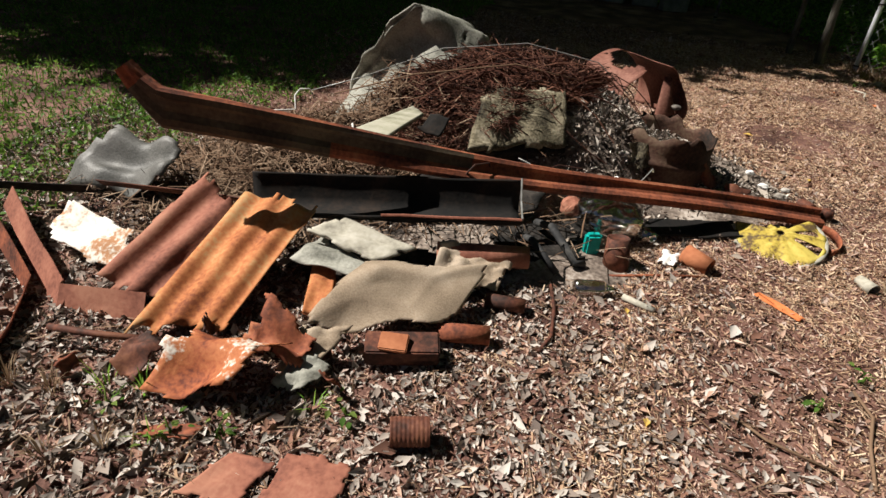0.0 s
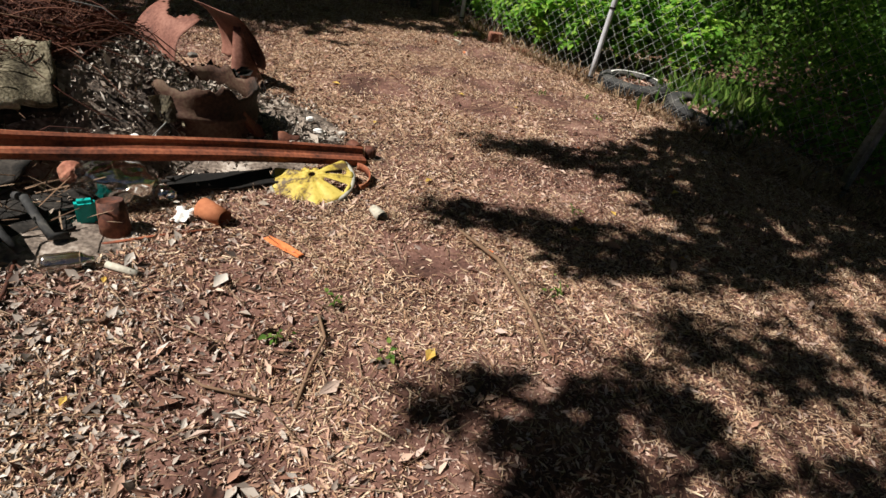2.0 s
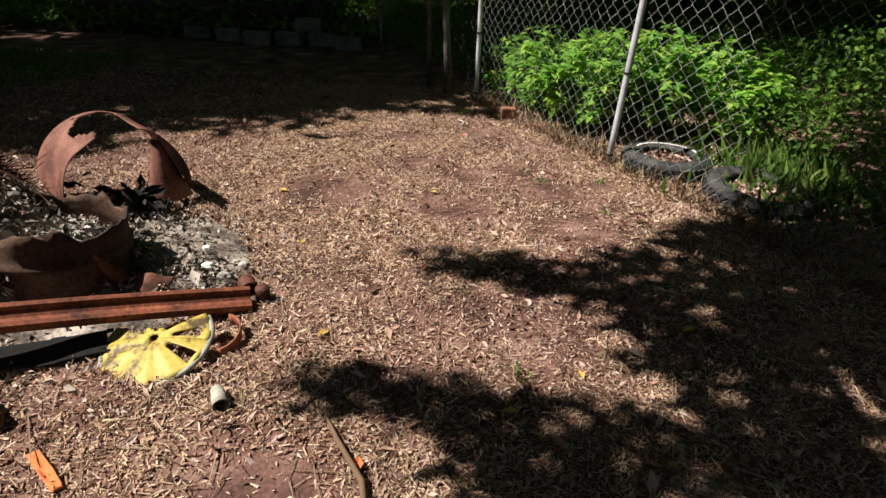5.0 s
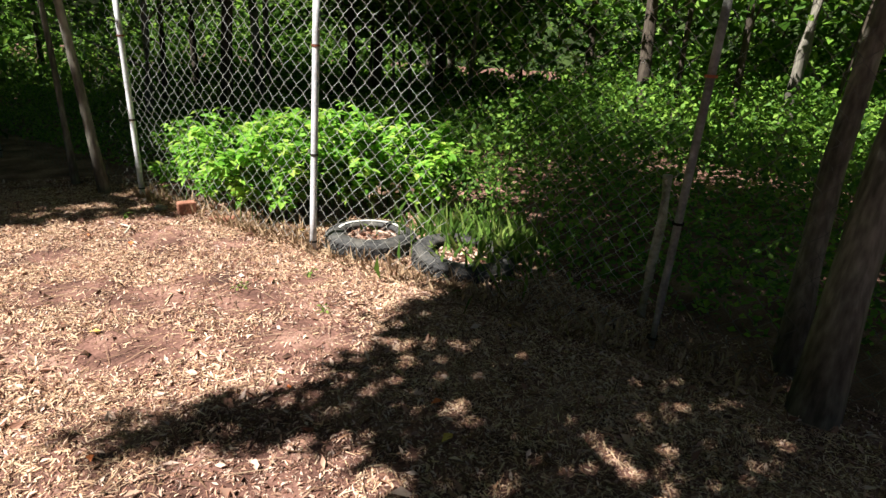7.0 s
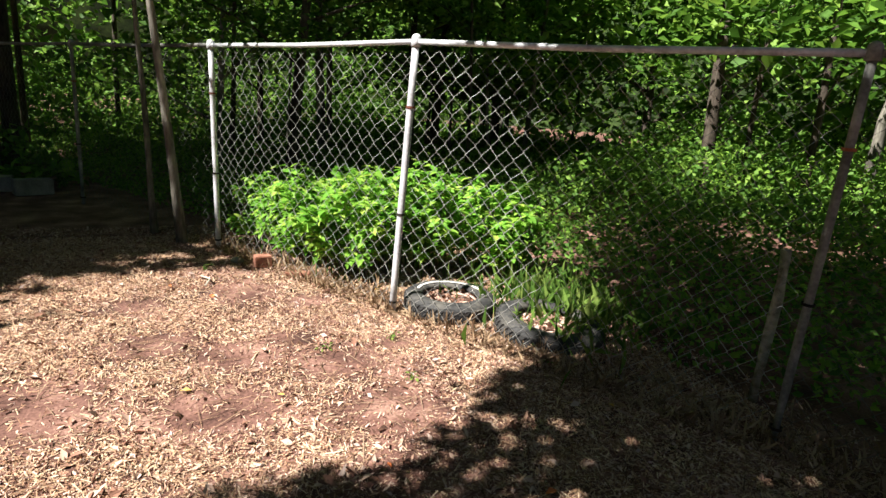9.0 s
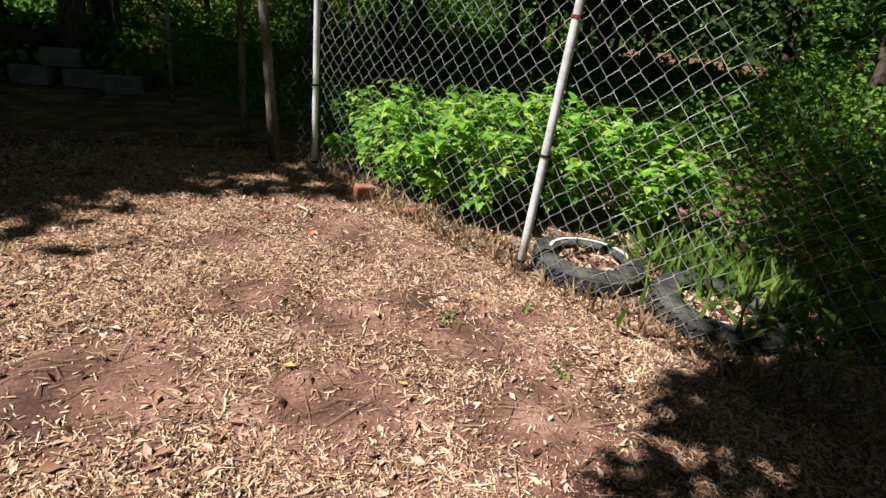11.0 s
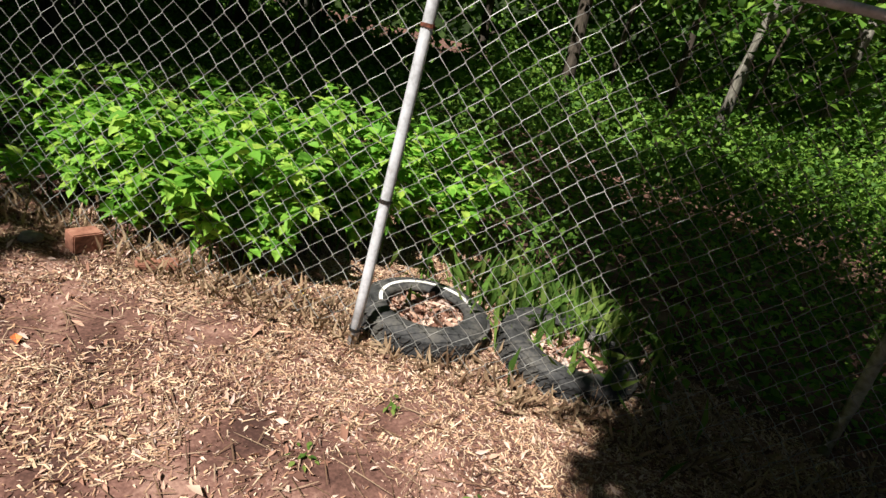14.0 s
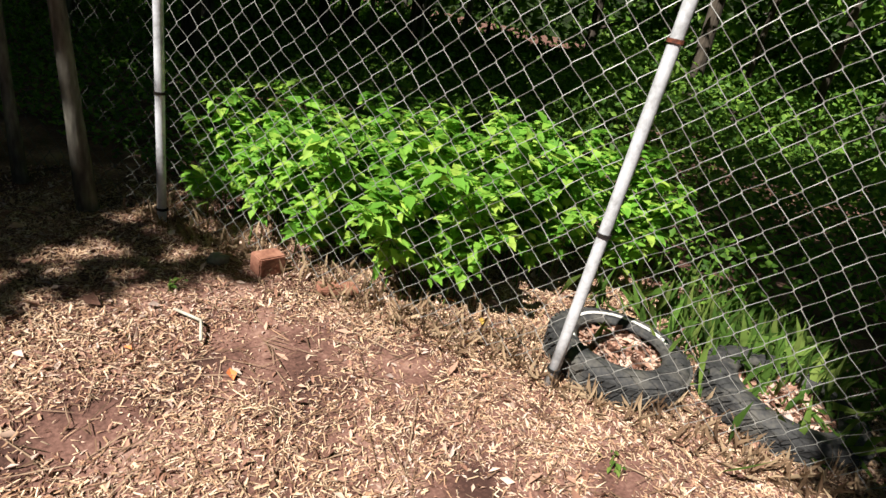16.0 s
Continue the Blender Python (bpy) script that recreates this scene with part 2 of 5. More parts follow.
def grid(fn, nu, nv, thick=0.0, keep=None):
    """A sheet fn(u, v) of nu x nv cells with a thickness; keep(u, v) leaves cells out."""
    pts = [[Vector(fn(i / nu, j / nv)) for i in range(nu + 1)] for j in range(nv + 1)]
    verts = [p for row in pts for p in row]
    n = len(verts)
    norm = []
    for j in range(nv + 1):
        for i in range(nu + 1):
            du = pts[j][min(i + 1, nu)] - pts[j][max(i - 1, 0)]
            dv = pts[min(j + 1, nv)][i] - pts[max(j - 1, 0)][i]
            c = du.cross(dv)
            norm.append(c.normalized() if c.length > 1e-9 else Vector((0, 0, 1)))
    if thick:
        verts = verts + [v - m * thick for v, m in zip(verts, norm)]
    w = nu + 1
    cells = {(i, j) for j in range(nv) for i in range(nu) if keep is None or keep((i + 0.5) / nu, (j + 0.5) / nv)}
    faces = []
    for i, j in sorted(cells):
        a, b, c, d = j * w + i, j * w + i + 1, (j + 1) * w + i + 1, (j + 1) * w + i
        faces.append((a, b, c, d))
        if thick:
            faces.append((d + n, c + n, b + n, a + n))
            for nb, e in (((i, j - 1), (b, a)), ((i, j + 1), (d, c)), ((i - 1, j), (a, d)), ((i + 1, j), (c, b))):
                if nb not in cells:
                    faces.append((e[0], e[1], e[1] + n, e[0] + n))
    return verts, faces


def lerp4(c, u, v):
    a, b, d, e = [Vector(p) for p in c]
    return (a * (1 - u) + b * u) * (1 - v) + (e * (1 - u) + d * u) * v


def jag(u, v, seed, amount=0.16, freq=5.0):
    """True inside a patch with a torn edge."""
    edge = min(u, 1 - u, v, 1 - v)
    return edge > amount * (0.5 + 0.5 * noise.noise((u * freq + seed, v * freq, seed * 1.7))) * 1.0


def prism(outline, z0, z1):
    n = len(outline)
    verts = [(x, y, z0) for x, y in outline] + [(x, y, z1) for x, y in outline]
    faces = [tuple(range(n))[::-1], tuple(range(n, 2 * n))] + [(i, (i + 1) % n, (i + 1) % n + n, i + n) for i in range(n)]
    return verts, faces


def box(cx, cy, cz, sx, sy, sz, turn=0.0, tilt=0.0, bevel=0.006):
    bm = bmesh.new()
    bmesh.ops.create_cube(bm, size=1)
    for v in bm.verts:
        v.co = Vector((v.co.x * sx, v.co.y * sy, v.co.z * sz))
    if bevel:
        bmesh.ops.bevel(bm, geom=bm.edges[:], offset=bevel, segments=2, affect="EDGES")
    bmesh.ops.transform(bm, matrix=pose(cx, cy, cz, tilt, 0, turn), verts=bm.verts)
    vs = [v.co.copy() for v in bm.verts]
    bm.verts.index_update()
    fs = [tuple(v.index for v in f.verts) for f in bm.faces]
    bm.free()
    return vs, fs


def lathe(profile, centre, sides=28, m=None, start=0.0, sweep=1.0, wobble=0.0, seed=0):
    """Turns (r, z) points about an axis; sweep: the part of the full turn."""
    full = sweep >= 1
    cols = sides if full else sides + 1
    m = m or Matrix.Identity(4)
    verts = []
    for k in range(cols):
        a = start + 2 * math.pi * sweep * k / sides
        for r, z in profile:
            rr = r * (1 + wobble * noise.noise((math.cos(a) * 2 + seed, math.sin(a) * 2, z * 6)))
            verts.append(Vector(centre) + (m @ Vector((rr * math.cos(a), rr * math.sin(a), z))))
    n = len(profile)
    faces = []
    for k in range(sides):
        for i in range(n - 1):
            a, b = k * n + i, ((k + 1) % cols) * n + i
            faces.append((a, b, b + 1, a + 1))
    return verts, faces


def turns(n, tilt=0.5, flat=True):
    """n random rotation matrices: a free turn about z, then a tilt of about so many radians."""
    a = rng.uniform(0, 2 * np.pi, n)
    b, c = rng.normal(0, tilt, n), rng.normal(0, tilt, n)
    ca, sa, cb, sb, cc, sc = np.cos(a), np.sin(a), np.cos(b), np.sin(b), np.cos(c), np.sin(c)
    z, o = np.zeros(n), np.ones(n)
    rz = np.stack([np.stack([ca, -sa, z], -1), np.stack([sa, ca, z], -1), np.stack([z, z, o], -1)], 1)
    rx = np.stack([np.stack([o, z, z], -1), np.stack([z, cb, -sb], -1), np.stack([z, sb, cb], -1)], 1)
    ry = np.stack([np.stack([cc, z, sc], -1), np.stack([z, o, z], -1), np.stack([-sc, z, cc], -1)], 1)
    return rz @ rx @ ry


def scatter(name, tv, tf, at, rot, size, material, parent=None, label="", category="", kind="stuff"):
    """Many copies of a small piece (corners tv, triangles tf) joined into one mesh."""
    tv, tf = np.asarray(tv, float), np.asarray(tf, int)
    n, k = len(at), len(tv)
    size = np.asarray(size, float)
    if size.ndim == 1:
        size = np.repeat(size[:, None], 3, 1)
    v = np.einsum("nij,nkj->nki", rot, tv[None] * size[:, None, :]) + np.asarray(at)[:, None, :]
    f = tf[None] + (np.arange(n) * k)[:, None, None]
    me = bpy.data.meshes.new(name)
    me.vertices.add(n * k)
    me.vertices.foreach_set("co", v.reshape(-1))
    side = tf.shape[1]
    nf = n * len(tf)
    me.loops.add(nf * side)
    me.loops.foreach_set("vertex_index", f.reshape(-1))
    me.polygons.add(nf)
    me.polygons.foreach_set("loop_start", np.arange(nf) * side)
    me.update(calc_edges=True)
    me.materials.append(material)
    ob = new(name, me)
    if parent:
        ob.parent = parent
        return tagged(ob, label, kind=kind)
    return tagged(ob, label, category, kind=kind)


LEAF_V = [(0, 0, 0), (0.3, 0.42, 0.1), (0, 1, -0.06), (-0.3, 0.42, 0.1)]
LEAF_F = [(0, 1, 2), (0, 2, 3)]
NETTLE_V = [(0, 0, 0), (0.2, 0.18, 0.05), (0.32, 0.3, 0.09), (0.24, 0.5, 0.06), (0.22, 0.66, 0.05), (0.1, 0.84, 0.0), (0, 1, -0.1), (-0.1, 0.84, 0.0), (-0.22, 0.66, 0.05), (-0.24, 0.5, 0.06), (-0.32, 0.3, 0.09), (-0.2, 0.18, 0.05), (0, 0.4, 0.0)]
NETTLE_F = [(i, (i + 1) % 12, 12) for i in range(12)]
STRAW_V = [(-0.5, -0.11, 0), (0.5, -0.07, 0.02), (0.46, 0.1, 0.0), (-0.44, 0.09, 0.05)]
STRAW_F = [(0, 1, 2), (0, 2, 3)]
FLAKE_V = [(0.06, -0.5, 0.04), (0.27, 0.06, 0.2), (-0.04, 0.5, 0.03), (-0.25, -0.05, 0.17)]
FLAKE_F = [(0, 1, 2), (0, 2, 3)]
CURL_V = [(0.05, -0.5, 0.04), (0.24, 0.08, 0.2), (-0.04, 0.5, 0.07), (-0.22, -0.06, 0.17), (0.02, 0, 0.0)]
CURL_F = [(0, 1, 4), (1, 2, 4), (2, 3, 4), (3, 0, 4)]
CHIP_V = [(-0.5, -0.12, 0), (0.5, -0.1, 0), (0.42, 0.12, 0), (-0.45, 0.1, 0), (0, 0, 0.1)]
CHIP_F = [(0, 1, 4), (1, 2, 4), (2, 3, 4), (3, 0, 4)]
TWIG_V = [(-0.5, -0.02, 0), (0.5, -0.014, 0.02), (0.5, 0.014, 0.02), (-0.5, 0.02, 0), (0, 0, 0.04), (0, 0.05, 0.02)]
TWIG_F = [(0, 1, 4), (1, 2, 4), (2, 5, 4), (3, 0, 4), (5, 3, 4)]
BLADE_V = [(-0.03, 0, 0), (0.03, 0, 0), (0.02, 0.12, 0.6), (0, 0.4, 1)]
BLADE_F = [(0, 1, 2), (0, 2, 3)]


# ---- the ground ----
def height(x, y):
    return 0.022 * noise.noise((x * 0.9, y * 0.9, 3)) + 0.012 * noise.noise((x * 3.1, y * 3.1, 8)) + 0.006 * noise.noise((x * 9, y * 9, 1))


def ground():
    def steps(lo, hi, fine):
        mid = np.arange(lo, hi, fine)
        out = [mid]
        d, left, right = 0.15, lo, hi
        a, b = [], []
        while right < 700:
            right += d
            left -= d
            b.append(right), a.append(left)
            d *= 1.3
        return np.concatenate([a[::-1], mid, b])
    xs, ys = steps(-3.5, 5.5, 0.05), steps(0.2, 8.5, 0.05)
    verts = [(x, y, height(x, y)) for y in ys for x in xs]
    w = len(xs)
    faces = [(j * w + i, j * w + i + 1, (j + 1) * w + i + 1, (j + 1) * w + i) for j in range(len(ys) - 1) for i in range(w - 1)]
    thing("ground", verts, faces, M_GROUND, "brown bare soil ground under leaf litter", "ground", smooth=True, kind="structure")


ground()


def mound_h(x, y):
    dx, dy = (x + 0.64) / 1.02, (y - 3.34) / 0.72
    r = math.sqrt(dx * dx + dy * dy)
    h = max(0.0, 1 - r ** 3.2) * 0.55
    dx, dy = (x + 1.55) / 0.8, (y - 2.45) / 0.55
    h = max(h, max(0.0, 1 - (dx * dx + dy * dy)) * 0.16)
    dx, dy = (x - 0.3) / 0.8, (y - 3.55) / 0.75
    h = max(h, max(0.0, 1 - (dx * dx + dy * dy)) * 0.12)
    dx, dy = (x + 0.45) / 0.85, (y - 2.32) / 0.42
    h = max(h, max(0.0, 1 - (dx * dx + dy * dy)) * 0.075)
    return h


def spread(n, x0, x1, y0, y1):
    return np.stack([rng.uniform(x0, x1, n), rng.uniform(y0, y1, n)], -1)


def lay(xy, up=0.004):
    return np.array([(x, y, height(x, y) + up) for x, y in xy])


def litter():
    def where(n, keep, *b):
        p = spread(n, *b)
        return p[keep(p)]
    bare = ((2.30, 6.15, 0.34), (2.75, 5.85, 0.2), (1.75, 5.3, 0.3), (2.5, 5.2, 0.2), (3.1, 5.0, 0.14), (1.5, 2.3, 0.22), (2.05, 4.5, 0.35), (1.6, 6.0, 0.25), (2.15, 5.05, 0.3), (2.66, 4.79, 0.28), (2.83, 4.26, 0.3), (1.2, 4.7, 0.45))

    def clear(p):
        """Drops most pieces on bare soil patches and on the burnt heap."""
        k = np.ones(len(p))
        for x, y, r in bare:
            d = np.hypot(p[:, 0] - x, (p[:, 1] - y) * 1.3) / r
            k = np.minimum(k, 0.1 + np.clip(d - 0.55, 0, 1) * 1.1)
        k *= np.array([0.15 if -2.3 < x < 1.2 and 1.7 < y < 4.5 and mound_h(x, y) > 0.035 else 1.0 for x, y in p])
        return p[rng.uniform(0, 1, len(p)) < k]
    n_of = lambda p, s: np.array([noise.noise((x * s, y * s, 5)) for x, y in p])
    # brown leaf bits all over, thinner on bare soil patches
    p = spread(185000, -3.2, 5.0, 0.4, 8.4)
    p = p[n_of(p, 0.8) > -0.5 + rng.normal(0, 0.12, len(p))]
    p = clear(p)
    scatter("leaf_litter", FLAKE_V, FLAKE_F, lay(p, 0.003), turns(len(p), 0.6), (rng.gamma(1.9, 0.0085, len(p)) + 0.006)[:, None] * np.array([0.55, 1, 0.8]), M_LITTER, label="dry brown leaf litter over the soil", category="leaf litter")
    p = spread(330000, -1.0, 4.7, 0.5, 8.0)
    w = n_of(p, 0.55) + 0.6 * n_of(p, 2.3) + 0.16 * (p[:, 0] - 1.6) + 0.1 * np.clip(p[:, 1] - 5.2, -0.8, 1) + 0.45 * np.exp(-((p[:, 0] - 2.9) ** 2 + (p[:, 1] - 5.3) ** 2) / 0.9)
    p = p[w > rng.normal(-0.1, 0.24, len(p))]
    p = clear(p)
    scatter("wood_chips", STRAW_V, STRAW_F, lay(p, 0.006), turns(len(p), 0.4), np.stack([rng.gamma(1.7, 0.012, len(p)) + 0.007, rng.gamma(2.2, 0.0055, len(p)) + 0.006, np.full(len(p), 0.05)], -1), M_CHIP, label="pale tan wood chips and straw on soil", category="wood chips")
    p = spread(1500, -1.2, 4.6, 0.6, 7.9)
    scatter("curled_leaves", CURL_V, CURL_F, lay(p, 0.012), turns(len(p), 0.6), rng.gamma(2.5, 0.01, len(p)) + 0.02, M_LITTER, label="larger curled brown dead leaves", category="leaf litter")
    # crumbled leaf bits between the larger pieces
    p = spread(280000, -2.0, 4.6, 0.6, 7.9)
    p = p[n_of(p, 1.3) > rng.normal(-0.25, 0.3, len(p))]
    p = clear(p)
    scatter("leaf_crumbs", LEAF_V, LEAF_F, lay(p, 0.002), turns(len(p), 0.5), (rng.gamma(1.8, 0.006, len(p)) + 0.005)[:, None] * np.array([0.6, 1.15, 1.2]), M_LITTER, label="crumbled brown leaf bits on the soil", category="leaf litter")
    p = spread(46000, -3.4, 1.4, 0.3, 3.2)
    p = p[(p[:, 0] + 0.55 * p[:, 1]) < 1.2 + rng.normal(0, 0.5, len(p))]
    p = clear(p)
    scatter("grey_leaves", CURL_V, CURL_F, lay(p, 0.008), turns(len(p), 0.65), rng.gamma(2.2, 0.0095, len(p)) + 0.006, M_GREY_LEAF, label="greyed dead leaves near the scrap heap", category="leaf litter")
    p = spread(11000, -3.4, 5.2, 0.3, 8.3)
    sz = rng.gamma(1.6, 0.05, len(p)) + 0.03
    scatter("fallen_twigs", TWIG_V, TWIG_F, lay(p, 0.012), turns(len(p), 0.12), np.stack([sz, rng.uniform(0.04, 0.085, len(p)), np.full(len(p), 0.1)], -1), M_TWIG, label="thin dry brown twigs on the ground", category="twigs")


litter()


def bright_leaves():
    for k, (m, word) in enumerate(((M_YELLOWLEAF, "yellow"), (M_ORANGE, "orange"))):
        for i in range(22 if k == 0 else 12):
            x, y = rng.uniform(-1.0, 4.0), rng.uniform(0.6, 6.8)
            if -0.4 - x > 0 and y > 1.0:
                continue
            a = rng.uniform(0, 6.28)
            c, sn = math.cos(a), math.sin(a)
            L = rng.uniform(0.035, 0.075)
            v = [(x + L * (c * px - sn * py), y + L * (sn * px + c * py), height(x, y) + 0.014 + L * pz) for px, py, pz in ((0, -0.5, 0), (0.3, -0.05, 0.16), (0.12, 0.3, 0.1), (0, 0.55, 0.05), (-0.16, 0.28, 0.12), (-0.3, 0, 0.18), (0, 0, 0.02))]
            thing("fallen_leaf", v, [(0, 1, 6), (1, 2, 6), (2, 3, 6), (3, 4, 6), (4, 5, 6), (5, 0, 6)], m, "%s fallen leaf curled on the litter" % word, "leaf", group="bright fallen leaves")


bright_leaves()


# ---- chain-link fence ----
A, B, C, Z = Vector((2.26, 7.46, 0)), Vector((3.26, 5.49, 0)), Vector((4.44, 3.40, 0)), Vector((0.94, 9.73, 0))
ALONG = (B - A).normalized()
D, Y2 = C + (C - B).normalized() * 2.4, Z + (Z - A).normalized() * 2.5
E2 = D + ALONG * 2.4
OUT = Vector((ALONG.y, -ALONG.x, 0)) * -1
if OUT.x < 0:
    OUT = -OUT
TOP = 1.80


def fence():
    f = base("chain_link_fence", B.x, B.y, "galvanised chain-link fence with round posts and top rail, leaning slightly", "fence")
    posts = [(Y2, (0, 0)), (Z, (0, 0)), (A, (-0.03, 0.0)), (B, (0.055, -0.02)), (C, (0.10, 0.03)), (D, (0, 0)), (E2, (0, 0))]
    tops = []
    for p, lean in posts:
        top = p + Vector((lean[0], lean[1], TOP + (0.03 if p is B else 0)))
        tops.append(top)
        # posts other than A and B stand in shade, painted darker
        metal = M_GALV if p is A or p is B else M_GALV_SHADED
        v, fc = tube([p + (top - p) * (k / 6) - Vector((0, 0, 0.08 if k == 0 else 0)) for k in range(7)], 0.024 if p is A or p is B else 0.02, 14)
        post = part("post", v, fc, metal, f, smooth=True)
        v, fc = lathe([(0.0, 0.05), (0.018, 0.045), (0.03, 0.03), (0.033, 0.0), (0.033, -0.03), (0.027, -0.032)], top, 14)
        part("post_cap", v, fc, metal, post, smooth=True)
        for h in (0.08, 0.7, 1.4):
            c = p + (top - p) * (h / TOP)
            v, fc = lathe([(0.0255, -0.006), (0.0295, -0.006), (0.0295, 0.008), (0.0255, 0.008)], c, 12)
            part("tie_band", v, fc, M_RUST if h > 1 else M_STEEL_DARK, post, "rusted tie band" if h > 1 else "")
    for a, b in zip(tops, tops[1:]):
        mid = (a + b) / 2 - Vector((0, 0, 0.012))
        v, fc = tube([a, a * 0.75 + b * 0.25 - Vector((0, 0, 0.006)), mid, a * 0.25 + b * 0.75 - Vector((0, 0, 0.006)), b], 0.018, 12)
        # rails beyond the two sunlit spans get the shade-darkened pipe colour
        part("top_rail", v, fc, M_GALV if a is tops[2] or a is tops[3] else M_GALV_SHADED, f, smooth=True)
    # woven wires: zigzags that hook into their neighbours
    W, S = 0.056, 0.056
    for (p, lp), (q, lq), tp, tq in zip(posts, posts[1:], tops, tops[1:]):
        length = (q - p).length
        verts, faces = [], []
        nw = int(length / W)
        nz = int(1.74 / S)
        for i in range(nw):
            start = len(verts)
            rings = 0
            for k in range(nz + 1):
                here, there = (1.03, -0.03) if (k + i) % 2 else (-0.03, 1.03)
                # a bend at the knuckle, then a straight run to the next one
                for dz, ds in (((0, 0), (0.14, 0.1), (0.86, 0.9)) if k < nz else ((0, 0),)):
                    z = 0.045 + (k + dz) * S
                    s = (i + here + (there - here) * ds) * W
                    s += 0.016 * noise.noise((s * 3.5 + p.x, z * 3.5, 7)) + 0.004 * noise.noise((s * 25, z * 25, 3))
                    u = min(max(s / length, 0), 1)
                    c = p.lerp(q, u).lerp(tp.lerp(tq, u), z / TOP)
                    c.z = z + 0.018 * noise.noise((u * 4 + p.y, z * 3, 9))
                    sway = 0.035 * noise.noise((u * 3 + p.x, z * 2.2, 4)) + 0.06 * max(0, 0.45 - z) * noise.noise((u * 5, p.y, 2))
                    c += OUT * (0.024 + sway + (0.0045 if k % 2 else -0.0045) * (1 - 2 * ds))
                    for dx, dy in ((0, 1), (0.87, -0.5), (-0.87, -0.5)):
                        verts.append(c + ALONG * (dx * 0.0021) + OUT * (dy * 0.0017))
                    rings += 1
            for k in range(rings - 1):
                for j in range(3):
                    a0, b0 = start + k * 3 + j, start + k * 3 + (j + 1) % 3
                    faces.append((a0, b0, b0 + 3, a0 + 3))
        # mesh of the shaded bays: shade put into the wire colour
        part("wire_mesh", verts, faces, M_WIRE if p is A or p is B else M_WIRE_SHADED, f, "woven galvanised diamond wire mesh")


fence()


# ---- tyres behind the fence ----
def tyre(x, y, z, tilt, turn, R, w, label, ring=False):
    t = base("tyre", x, y, label, "tyre", group="old tyres by the fence")
    m = Euler((radians(tilt[0]), radians(tilt[1]), radians(turn))).to_matrix().to_4x4()
    h = w / 2
    prof = [(R * 0.60, -h * 0.75), (R * 0.66, -h * 0.95), (R * 0.85, -h * 1.02), (R * 0.96, -h * 0.86), (R, -h * 0.6), (R * 1.005, 0), (R, h * 0.6), (R * 0.96, h * 0.86), (R * 0.85, h * 1.02), (R * 0.66, h * 0.95), (R * 0.60, h * 0.75), (R * 0.62, h * 0.6), (R * 0.9, h * 0.5), (R * 0.93, 0), (R * 0.9, -h * 0.5), (R * 0.62, -h * 0.6), (R * 0.60, -h * 0.75)]
    c = Vector((x, y, z))
    v, f = lathe(prof, c, 48, m)
    body = part("carcass", v, f, M_RUBBER, t, smooth=True)
    # tread blocks
    for row, zz in enumerate((-0.55, -0.18, 0.18, 0.55)):
        vs, fs = [], []
        for k in range(44):
            a0 = 2 * math.pi * (k + 0.5 * (row % 2)) / 44
            a1 = a0 + 2 * math.pi / 44 * 0.72
            q = len(vs)
            for rr in (R * 0.985, R * 1.03):
                for aa in (a0, a1):
                    for dz in (-0.15, 0.15):
                        sk = 0.25 * dz
                        vs.append(c + m @ Vector((rr * math.cos(aa + sk), rr * math.sin(aa + sk), (zz + dz) * h)))
            fs += [tuple(q + i for i in g) for g in ((4, 6, 7, 5), (0, 1, 5, 4), (2, 6, 7, 3), (0, 4, 6, 2), (1, 3, 7, 5))]
        part("tread", vs, fs, M_RUBBER, t)
    if ring:
        v, f = lathe([(R * 0.70, h * 1.0), (R * 0.70, h * 1.035), (R * 0.755, h * 1.045), (R * 0.755, h * 1.0)], c, 40, m, start=-0.9, sweep=0.5)
        part("whitewall", v, f, M_WHITE, t, "painted white ring")
    return t


tyre(3.70, 5.46, 0.03, (0, 0), 20, 0.33, 0.2, "black tyre with white ring lying flat, filled with litter", True)
tyre(4.16, 4.86, 0.02, (4, -3), 60, 0.36, 0.2, "worn black tyre lying flat behind the wire fence")


